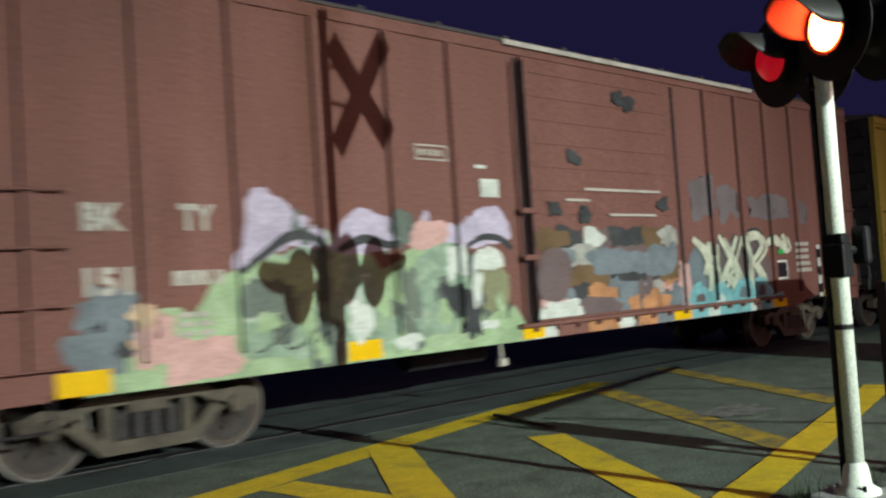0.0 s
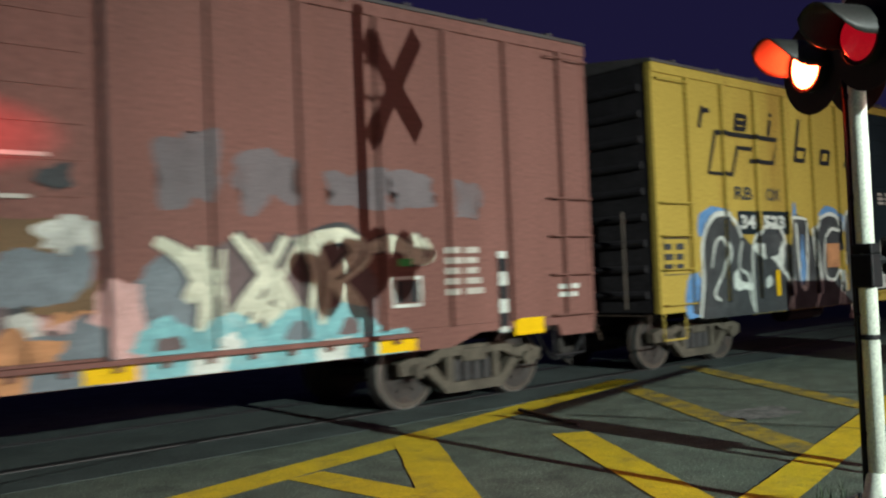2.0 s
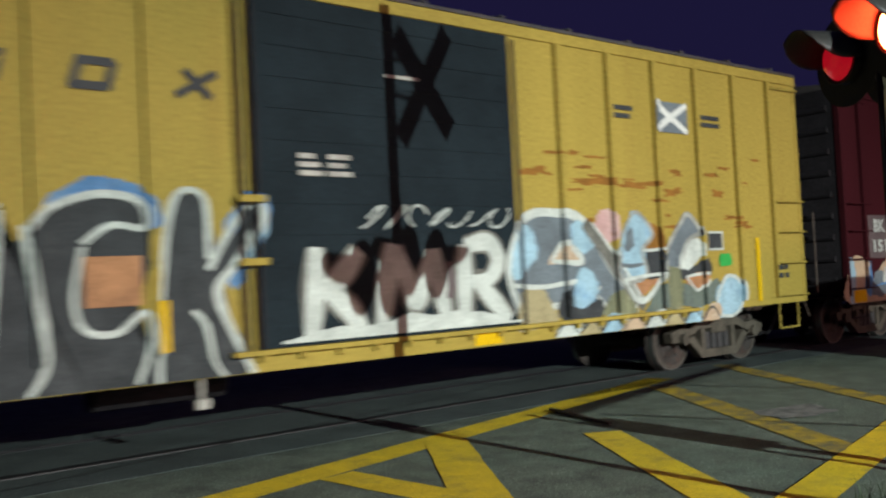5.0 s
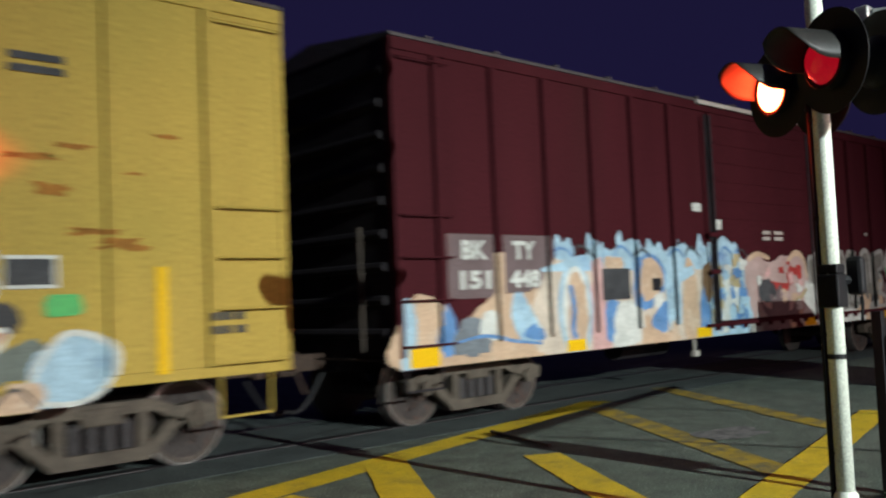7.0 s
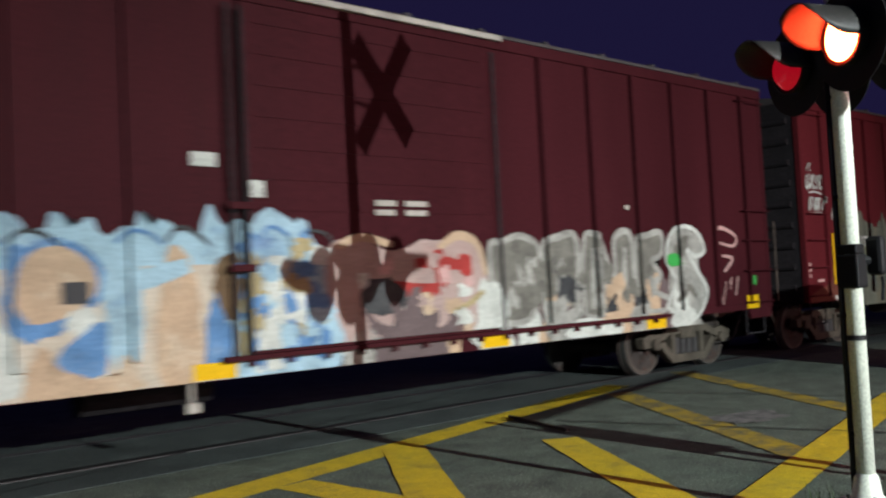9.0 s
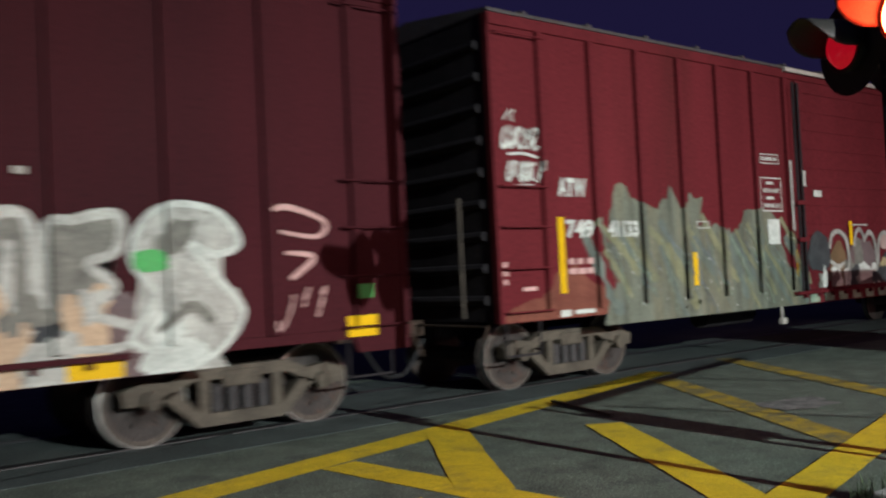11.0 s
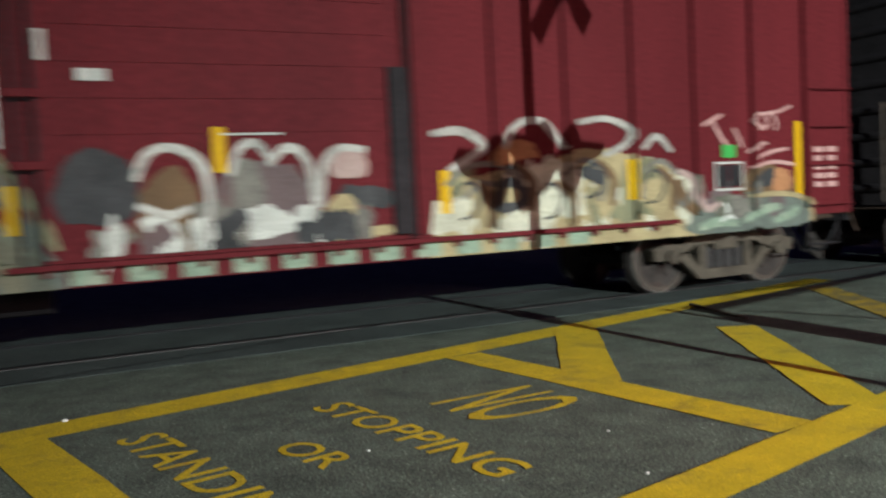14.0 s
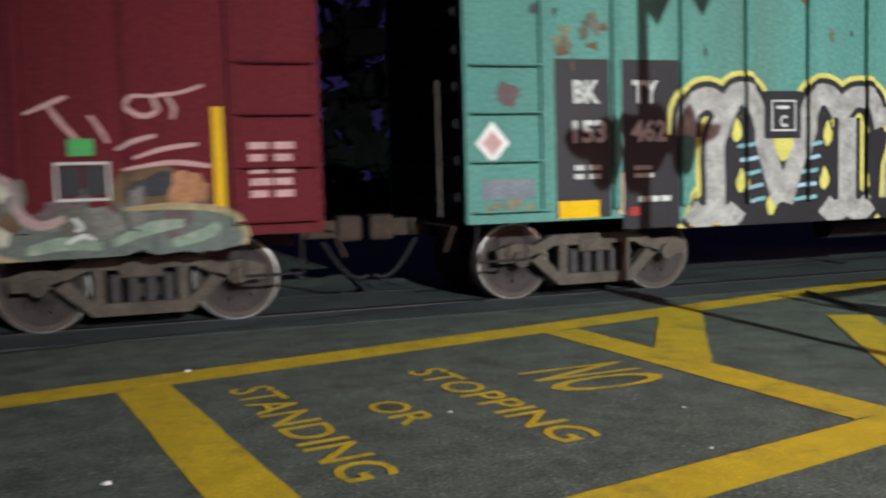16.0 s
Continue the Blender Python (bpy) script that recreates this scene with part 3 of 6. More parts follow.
stripe("road_line_track", (-6.0, 4.06), (9.85, 7.70), 0.38)
stripe("road_line_wedge", (3.66, 6.05), (4.04, 2.9), 0.34, z=0.006)
stripe("road_line_near", (0.9, 1.98), (10.6, 4.27), 0.33, z=0.009)
stripe("road_line_hatch", (5.12, 6.5), (3.88, 4.52), 0.40, z=0.0075)
stripe("road_line_hatch", (6.3, 5.62), (4.70, 3.02), 0.36, z=0.0075)
stripe("road_line_hatch", (9.2, 7.2), (6.78, 3.45), 0.33, "worn_yellow", z=0.0075)
stripe("road_line_hatch", (11.6, 7.9), (9.2, 4.1), 0.30, "worn_yellow", z=0.0075)
stripe("road_line_bar", (0.23, 5.42), (0.93, 1.95), 0.35, z=0.0075)
for p, q, w in (((7.1, 6.35), (8.5, 2.1), 0.035), ((9.4, 7.0), (10.4, 4.0), 0.03), ((-4, 6.5), (14, 10.4), 0.03)):
    stripe("road_thin_line", p, q, w, "line_and_groove_shade", 0.0105, "thin dark line across the road")


def road_words(text, foot, end, height):
    """Stencilled lettering that runs from foot to end."""
    a, b = Vector((*foot, 0.006)), Vector((*end, 0.006))
    along = (b - a).normalized()
    up = Vector((-along.y, along.x, 0))
    bm = words(text, height, 0.004, (b - a).length)
    for v in bm.verts:
        v.co = a + along * v.co.x + up * v.co.z
    bmesh.ops.recalc_face_normals(bm, faces=bm.faces)
    for f in bm.faces:
        if f.normal.z < 0:
            f.normal_flip()
    tagged(part("road_lettering", bm, "road_yellow"), "yellow stencilled lettering on the road", "road marking", kind="structure")


road_words("NO", (2.68, 4.66), (2.73, 4.0), 0.82)
road_words("STOPPING", (2.0, 5.04), (2.28, 3.1), 0.26)
road_words("OR", (1.51, 4.26), (1.64, 3.72), 0.23)
road_words("STANDING", (0.78, 5.0), (1.15, 2.92), 0.28)

bm = bmesh.new()
blob(bm, 8.28, 4.78, 0.75, 0.5, 4, 0.3)
for v in bm.verts:
    v.co = Vector((v.co.x, v.co.z, 0.011))
bmesh.ops.recalc_face_normals(bm, faces=bm.faces)
tagged(part("mottled_patch", bm, "pale_patch"), "pale mottled patch on the asphalt", "patch", kind="structure")


# ---- paint on the cars ----
def patch(car, x0, x1, z0, z1, mat, layer, seed=1, rough=0.12, name="graffiti"):
    bm = bmesh.new()
    blob(bm, (x0 + x1) / 2, (z0 + z1) / 2, x1 - x0, z1 - z0, seed, rough)
    clip_sill(bm)
    paint(name, bm, mat, car, layer)


def clip_sill(bm):
    g = bm.verts[:] + bm.edges[:] + bm.faces[:]
    bmesh.ops.bisect_plane(bm, geom=g, plane_co=(0, 0, SILL + 0.005), plane_no=(0, 0, -1), clear_outer=True)


def plain(car, x0, x1, z0, z1, mat, layer, name="paint_panel"):
    bm = bmesh.new()
    rect(bm, x0, x1, z0, z1)
    paint(name, bm, mat, car, layer)


def jagged(car, x0, x1, z0, top, mat, layer, seed, amp=0.35, step=0.12):
    """A sprayed band along the sill with a ragged upper edge."""
    bm = bmesh.new()
    n = int((x1 - x0) / step)
    ups = []
    for k in range(n + 1):
        x = x0 + (x1 - x0) * k / n
        fade = min(1, 3.0 * k / n, 3.0 * (n - k) / n) ** 0.5
        h = top + amp * noise.noise(Vector((x * 1.3, seed * 5.7, 0))) + 0.35 * amp * noise.noise(Vector((x * 5, seed * 3.3, 1)))
        ups.append((x, max(z0 + 0.05, z0 + (h - z0) * fade)))
    low = [bm.verts.new((x, 0, z0)) for x, z in ups]
    hi = [bm.verts.new((x, 0, z)) for x, z in ups]
    for k in range(n):
        bm.faces.new((low[k], low[k + 1], hi[k + 1], hi[k]))
    paint("graffiti", bm, mat, car, layer)


def spray(car, x0, x1, z0, z1, mats, count, seed, size=(0.3, 0.8), layer=3):
    """Overlapping sprayed shapes of several colours, one part a colour."""
    rng = random.Random(seed)
    for k in range(count):
        mat = mats[k % len(mats)]
        w = rng.uniform(*size)
        h = rng.uniform(*size) * 1.2
        cx, cz = rng.uniform(x0 + w / 2, x1 - w / 2), rng.uniform(z0 + h / 3, max(z0 + h / 3 + 0.01, z1 - h / 2))
        bm = blob(bmesh.new(), cx, cz, w, h, rng.uniform(0, 99), 0.55, 28)
        clip_sill(bm)
        paint("graffiti", bm, mat, car, layer + k * 2.6 / count)


def stroke(bm, pts, w):
    """A brushed line through points in x and z."""
    rows = []
    for k, (x, z) in enumerate(pts):
        a, b = pts[max(0, k - 1)], pts[min(len(pts) - 1, k + 1)]
        d = Vector((b[0] - a[0], b[1] - a[1])).normalized()
        ww = w * (0.7 + 0.3 * math.sin(3 * k))
        rows.append((bm.verts.new((x - d.y * ww / 2, 0, z + d.x * ww / 2)), bm.verts.new((x + d.y * ww / 2, 0, z - d.x * ww / 2))))
    for (p, q), (r, t) in zip(rows, rows[1:]):
        bm.faces.new((p, q, t, r))


def glide(pts, closed=False, n=6):
    """A smooth line through points (Catmull-Rom)."""
    out, m = [], len(pts)
    for k in range(m if closed else m - 1):
        p = [Vector(pts[(k + j) % m] if closed else pts[min(m - 1, max(0, k + j))]) for j in (-1, 0, 1, 2)]
        for i in range(n):
            u = i / n
            q = 0.5 * (2 * p[1] + (p[2] - p[0]) * u + (2 * p[0] - 5 * p[1] + 4 * p[2] - p[3]) * u * u + (3 * p[1] - p[0] - 3 * p[2] + p[3]) * u ** 3)
            out.append((q.x, q.y))
    return out if closed else out + [tuple(pts[-1])]


def brush(car, mat, layer, w, *pts, name="graffiti", even=False, sharp=False):
    """One sweep of the spray can through points in x and z."""
    line = [tuple(p) for p in pts] if sharp else glide(pts)
    bm, rows = bmesh.new(), []
    for k, (x, z) in enumerate(line):
        a, b = line[max(0, k - 1)], line[min(len(line) - 1, k + 1)]
        d = Vector((b[0] - a[0], b[1] - a[1])).normalized()
        f = k / (len(line) - 1)
        ww = w if even else w * (0.75 + 0.35 * math.sin(math.pi * f) + 0.3 * noise.noise(Vector((x * 2.3, z * 2.3, layer))))
        rows.append((bm.verts.new((x - d.y * ww / 2, 0, z + d.x * ww / 2)), bm.verts.new((x + d.y * ww / 2, 0, z - d.x * ww / 2))))
    for (p, q), (r, t) in zip(rows, rows[1:]):
        bm.faces.new((p, q, t, r))
    clip_sill(bm)
    paint(name, bm, mat, car, layer)


def fill(car, mat, layer, *pts, edge=None, w=0.06, soft=0.06):
    """A sprayed shape with a smooth, slightly uneven edge, and an outline where it has one."""
    ring = []
    for x, z in glide(pts, True, 9):
        for k, amp in ((3.5, soft), (11.0, soft * 0.7)):
            x += amp * noise.noise(Vector((x * k, z * k, 3 + k)))
            z += amp * noise.noise(Vector((x * k, z * k, 8 + k)))
        ring.append((x, z))
    bm = flat(bmesh.new(), ring)
    clip_sill(bm)
    if bm.faces:
        paint("graffiti", bm, mat, car, layer)
    if edge:
        brush(car, edge, layer + 0.5, w, *pts, pts[0])


def oval(cx, cz, rx, rz, n=9, lean=0.0):
    return [(cx + rx * math.cos(6.2832 * k / n) + lean * math.sin(6.2832 * k / n), cz + rz * math.sin(6.2832 * k / n)) for k in range(n)]


def scrawl(car, x0, x1, z0, z1, mat, seed, letters=5, w=0.03, layer=7):
    """Unreadable handwriting: loops and hooks of paint."""
    rng = random.Random(seed)
    bm = bmesh.new()
    dx = (x1 - x0) / letters
    for k in range(letters):
        cx, cz = x0 + dx * (k + 0.5), (z0 + z1) / 2
        ph, turn, hh = rng.uniform(0, 6), rng.uniform(2.5, 5.5), (z1 - z0) / 2 * rng.uniform(0.7, 1)
        pts = [(cx + dx * 0.5 * math.cos(ph + turn * i / 9) + 0.15 * dx * i / 9, cz + hh * math.sin(ph * 1.3 + turn * i / 9)) for i in range(10)]
        stroke(bm, pts, w)
    paint("scrawl", bm, mat, car, layer)


def wildstyle(car, x0, x1, z0, z1, fill, edge, seed, glyphs, w=0.2, layer=4, lean=0.0):
    """Abstract outlined shapes in the rhythm of spray-can lettering."""
    rng = random.Random(seed)
    dx = (x1 - x0) / glyphs
    zm, h = (z0 + z1) / 2, (z1 - z0) / 2
    for g in range(glyphs):
        cx = x0 + dx * (g + 0.5)
        r = dx * 0.36
        lines = []
        for k in range(rng.choice((2, 2, 3))):
            form = rng.randrange(4)
            if form == 0:      # arch
                lines.append([(cx - r * math.cos(math.pi * i / 9), zm + h * (-0.8 + 1.7 * math.sin(math.pi * i / 9))) for i in range(10)])
            elif form == 1:    # bowl
                a0 = rng.uniform(0, 3)
                lines.append([(cx + r * math.cos(a0 + 4.4 * i / 11), zm + h * 0.8 * math.sin(a0 + 4.4 * i / 11)) for i in range(12)])
            elif form == 2:    # hook
                s = rng.choice((-1, 1))
                lines.append([(cx + s * r * math.sin(3.6 * i / 9 - 1.8), zm + h * (0.85 - 1.7 * i / 9)) for i in range(10)])
            else:              # bent post
                s = rng.uniform(-0.6, 0.6)
                lines.append([(cx + r * s + 0.12 * math.sin(i * 0.5 + g), zm + h * (0.9 - 1.8 * i / 7)) for i in range(8)])
        for n, (mat, ww) in enumerate(((edge, w * 1.55), (fill, w))):
            for k, pts in enumerate(lines):
                bm = bmesh.new()
                stroke(bm, [(x + lean * (z - z0), z) for x, z in pts], ww)
                clip_sill(bm)
                paint("graffiti", bm, mat, car, layer + 2 * n + 0.25 * k + 0.1 * (g % 3))


def bars(car, x0, x1, z0, z1, mat, rows=1, pieces=3, layer=6, seed=1):
    """Small stencilled writing, too blurred to read."""
    rng = random.Random(seed)
    dz = (z1 - z0) / rows
    for r in range(rows):
        x = x0
        for k in range(pieces):
            w = (x1 - x0) / pieces * rng.uniform(0.55, 0.9)
            paint("stencil", rect(bmesh.new(), x, x + w, z0 + dz * (r + 0.2), z0 + dz * (r + 0.8)), mat, car, layer)
            x += (x1 - x0) / pieces


def outline_box(car, x0, x1, z0, z1, mat, w=0.025, layer=7):
    bm = bmesh.new()
    for a in ((x0, x1, z0, z0 + w), (x0, x1, z1 - w, z1), (x0, x0 + w, z0 + w, z1 - w), (x1 - w, x1, z0 + w, z1 - w)):
        rect(bm, *a)
    paint("stencil_frame", bm, mat, car, layer)


def paint_brown(c):
    jagged(c, 0.9, 6.35, SILL, 1.9, "sp_green", 1, 3, 0.5)
    fill(c, "sp_lilac", 3, (2.36, 1.75), (2.42, 2.28), (2.62, 2.52), (2.85, 2.4), (3.1, 2.22), (3.25, 1.95), (2.9, 1.95))
    fill(c, "sp_lilac", 3, (3.5, 1.9), (3.55, 2.2), (3.8, 2.36), (4.1, 2.28), (4.35, 2.1), (4.3, 1.9))
    fill(c, "sp_lilac", 3, (5.35, 1.95), (5.4, 2.2), (5.62, 2.38), (5.9, 2.36), (6.1, 2.12), (6.0, 1.95))
    fill(c, "sp_mint", 3.3, (2.4, 0.95), (2.45, 1.55), (2.8, 1.85), (3.15, 1.95), (3.1, 1.5), (2.8, 1.2), (3.0, 0.9))
    fill(c, "sp_mint", 3.3, (4.4, 1.0), (4.5, 1.7), (4.85, 1.95), (5.3, 1.9), (5.35, 1.4), (5.0, 0.95))
    fill(c, "sp_pink", 3.2, (4.5, 1.95), (4.6, 2.2), (5.1, 2.2), (5.2, 1.95))
    brush(c, "sp_dark", 4, 0.09, (2.36, 1.72), (2.6, 1.86), (2.95, 2.06), (3.25, 2.02), (3.35, 1.8))
    brush(c, "sp_dark", 4, 0.08, (3.5, 1.9), (3.85, 2.02), (4.2, 1.95), (4.42, 2.05))
    brush(c, "sp_dark", 4, 0.08, (5.3, 1.9), (5.6, 2.02), (5.9, 2.0), (6.1, 1.88))
    fill(c, "sp_slate", 4.2, (2.38, 1.3), (2.42, 1.6), (2.75, 1.62), (2.95, 1.4), (2.9, 1.05), (2.7, 1.05), (2.6, 1.3))
    fill(c, "sp_slate", 4.2, (3.1, 0.8), (3.2, 1.2), (3.45, 1.25), (3.55, 1.0), (3.4, 0.76))
    brush(c, "sp_slate", 4.4, 0.2, (4.1, 1.35), (4.35, 1.1), (4.55, 0.8))
    fill(c, "sp_slate", 4.2, (4.78, 1.28), (4.85, 1.56), (5.05, 1.54), (5.05, 1.28))
    fill(c, "sp_olive", 4.4, (5.5, 1.25), (5.5, 1.62), (5.85, 1.66), (6.0, 1.45), (5.95, 1.2), (5.7, 1.18))
    brush(c, "sp_dark", 4.5, 0.07, (5.15, 1.95), (5.3, 1.7), (5.3, 1.4), (5.2, 1.1))
    fill(c, "sp_white", 4.6, (5.4, 1.72), (5.5, 1.9), (5.8, 1.88), (5.95, 1.7), (5.7, 1.62))
    fill(c, "sp_white", 4.6, (5.5, 0.95), (5.55, 1.06), (5.75, 1.06), (5.78, 0.95))
    fill(c, "sp_mint", 4.3, (3.55, 0.85), (3.6, 1.3), (3.9, 1.4), (4.1, 1.1), (4.0, 0.8))
    spray(c, 2.4, 6.2, 0.8, 1.9, ["sp_green", "sp_mint", "sp_slate", "sp_white", "sp_green", "sp_dark"], 34, 85, (0.12, 0.4), 3.4)
    spray(c, 2.4, 6.1, 1.9, 2.35, ["sp_lilac", "sp_lilac", "sp_slate"], 14, 86, (0.1, 0.3), 2)
    scrawl(c, 2.5, 3.4, 0.95, 1.2, "sp_dark", 33, 3, 0.03, 6)
    spray(c, 0.65, 1.4, 0.95, 1.6, ["sp_grey", "sp_dark", "sp_grey"], 9, 6, (0.16, 0.4), 2)
    spray(c, 1.25, 1.75, 0.9, 1.5, ["sp_pink", "sp_peach", "sp_pink"], 7, 8, (0.14, 0.36), 3)
    patch(c, 1.6, 2.3, 0.78, 1.15, "sp_pink", 4, 2, 0.3)
    lettering(c, "BK", 0.92, 2.13, 0.22, "grey_letter", 0.014, 0.36)
    lettering(c, "TY", 1.78, 2.13, 0.22, "grey_letter", 0.014, 0.36)
    lettering(c, "151", 0.92, 1.58, 0.22, "grey_letter", 0.014, 0.4)
    bars(c, 1.7, 2.25, 1.58, 1.8, "grey_letter", 1, 4, 6, 2)
    bars(c, 1.75, 2.1, 1.15, 1.4, "grey_letter", 3, 2, 6, 3)
    outline_box(c, 4.62, 5.12, 2.9, 3.08, "grey_letter", 0.02)
    bars(c, 4.68, 5.06, 2.93, 3.05, "grey_letter", 1, 4, 6, 4)
    bars(c, 5.55, 5.85, 2.83, 2.9, "sp_white", 1, 1)
    plain(c, 5.62, 5.93, 2.5, 2.72, "sp_white", 6)
    # door: rows of blurred pale and slate patches, following its ribs
    rng = random.Random(12)
    for row, (z, mats) in enumerate(((1.98, ("sp_white", "sp_faded", "sp_dark", "sp_silver", "sp_rust")), (1.72, ("sp_grey", "sp_rust", "sp_faded", "sp_grey", "sp_silver")),
                                     (1.46, ("sp_grey", "sp_dark", "sp_rust", "sp_grey", "sp_faded")), (1.22, ("sp_pink", "sp_silver", "sp_grey", "sp_orange", "sp_dark")),
                                     (1.04, ("sp_orange", "sp_faded", "sp_white", "sp_orange", "sp_grey")))):
        x = DOOR0 + 0.1
        while x < DOOR1 - 0.35:
            w = rng.uniform(0.25, 0.8)
            patch(c, x, min(x + w * 1.15, DOOR1 - 0.05), z - 0.13, z + 0.15, rng.choice(mats), 1 + row * 0.6 + rng.uniform(0, 0.5), rng.uniform(0, 90), 0.35)
            x += w * rng.uniform(0.75, 1.1)
    fill(c, "sp_grey", 5, (7.6, 1.5), (7.9, 1.82), (8.6, 1.78), (9.3, 1.82), (9.58, 1.6), (9.2, 1.42), (8.4, 1.5))
    fill(c, "sp_faded", 5, (6.5, 1.25), (6.55, 1.8), (6.95, 1.85), (7.1, 1.55), (6.9, 1.2))
    for z, a, b in ((2.28, 8.0, 9.1), (2.62, 7.5, 9.25), (2.47, 7.1, 7.6)):
        plain(c, a, b, z, z + 0.035, "grey_letter", 7, "scratch")
    for x, z in ((6.75, 2.28), (7.35, 2.2), (9.2, 2.35), (7.2, 2.95), (8.25, 3.85), (8.5, 3.78)):
        patch(c, x, x + 0.24, z, z + 0.2, "sp_dark", 6, x, 0.4)
    spray(c, 6.2, 10.2, SILL, 0.95, ["sp_orange", "sp_white", "sp_grey", "sp_pink", "sp_faded"], 18, 7, (0.3, 0.8), 2)
    # right end: worn overpaint above, jagged pale letters on slate and cyan
    for x, z, w, h in ((10.2, 2.3, 0.55, 0.6), (10.95, 2.25, 0.6, 0.55), (11.95, 2.25, 0.7, 0.42), (12.7, 2.25, 0.65, 0.4), (13.6, 2.2, 0.5, 0.4)):
        patch(c, x, x + w, z, z + h, "sp_haze", 1, x, 0.35)
    fill(c, "sp_grey", 1.4, (9.95, 1.0), (10.0, 1.6), (10.3, 1.85), (10.7, 1.6), (10.75, 1.0))
    fill(c, "sp_faded", 1.5, (10.7, 1.0), (10.6, 1.8), (11.4, 1.95), (12.3, 1.9), (12.5, 1.2), (12.2, 0.95))
    for n, pts in enumerate((((10.15, 1.95), (10.45, 1.75), (10.6, 1.4), (10.55, 1.12)), ((10.6, 1.9), (10.55, 1.6), (10.42, 1.4)),
                             ((10.9, 2.0), (11.15, 1.7), (11.4, 1.3), (11.45, 1.05)), ((11.45, 1.98), (11.2, 1.6), (10.95, 1.3), (10.85, 1.05)), ((11.0, 1.4), (11.25, 1.2), (11.2, 1.02)),
                             ((11.6, 1.98), (11.75, 1.6), (11.65, 1.1)), ((11.7, 1.95), (12.1, 2.0), (12.25, 1.8), (11.9, 1.55)), ((11.95, 1.55), (12.15, 1.3), (12.2, 1.02)),
                             ((12.45, 1.85), (12.7, 1.92), (12.95, 1.82)), ((13.0, 2.0), (13.1, 1.8), (12.9, 1.72)))):
        brush(c, "sp_dark", 3 + 0.1 * n, 0.2, *pts)
        brush(c, "sp_paper", 4.4 + 0.1 * n, 0.13, *pts)
        brush(c, "sp_paper", 4.5 + 0.1 * n, 0.07, *[(x + 0.16, z - 0.04) for x, z in pts])
    for k, x in enumerate((9.9, 10.5, 11.2, 11.8)):
        fill(c, "sp_cyan", 5.6, (x, 0.98), (x + 0.12, 1.2), (x + 0.35, 1.28), (x + 0.6, 1.15), (x + 0.7, 0.98))
        fill(c, ("sp_faded", "sp_white", "sp_grey")[k % 3], 6.2, (x + 0.2, 0.985), (x + 0.26, 1.1), (x + 0.4, 1.12), (x + 0.46, 0.985))
    for k in range(9):
        x = 9.75 + 0.34 * k
        fill(c, ("sp_cyan", "sp_cyan", "sp_white", "sp_cyan")[k % 4], 3 + 0.2 * (k % 4), (x, 0.745), (x + 0.05, 0.96), (x + 0.4, 0.96), (x + 0.38, 0.745), soft=0.06)
    outline_box(c, 12.7, 13.1, 1.22, 1.55, "sp_white", 0.035)
    plain(c, 12.75, 12.88, 1.27, 1.5, "black", 7)
    plain(c, 12.92, 13.05, 1.27, 1.5, "black", 7)
    plain(c, 12.8, 12.98, 1.66, 1.74, "sticker_green", 7, "sticker")
    bars(c, 13.45, 14.05, 1.3, 1.88, "grey_letter", 5, 2, 6, 8)
    plain(c, 14.26, 14.4, 0.85, 1.8, "sp_white", 6)
    for k in range(3):
        plain(c, 14.26, 14.4, 0.92 + 0.32 * k, 1.08 + 0.32 * k, "black", 7)
    bars(c, 15.3, 15.7, 1.2, 1.4, "sp_white", 2, 2, 6, 9)
    for a, b, z in ((0.66, 1.11, 0.76), (3.55, 4.0, 0.76), (6.2, 6.6, 0.755), (9.5, 9.95, 0.755), (12.5, 13.0, 0.755), (14.5, 15.0, 0.8)):
        reflector(c, a, b, z, z + 0.2 if z > 0.757 else z + 0.16)


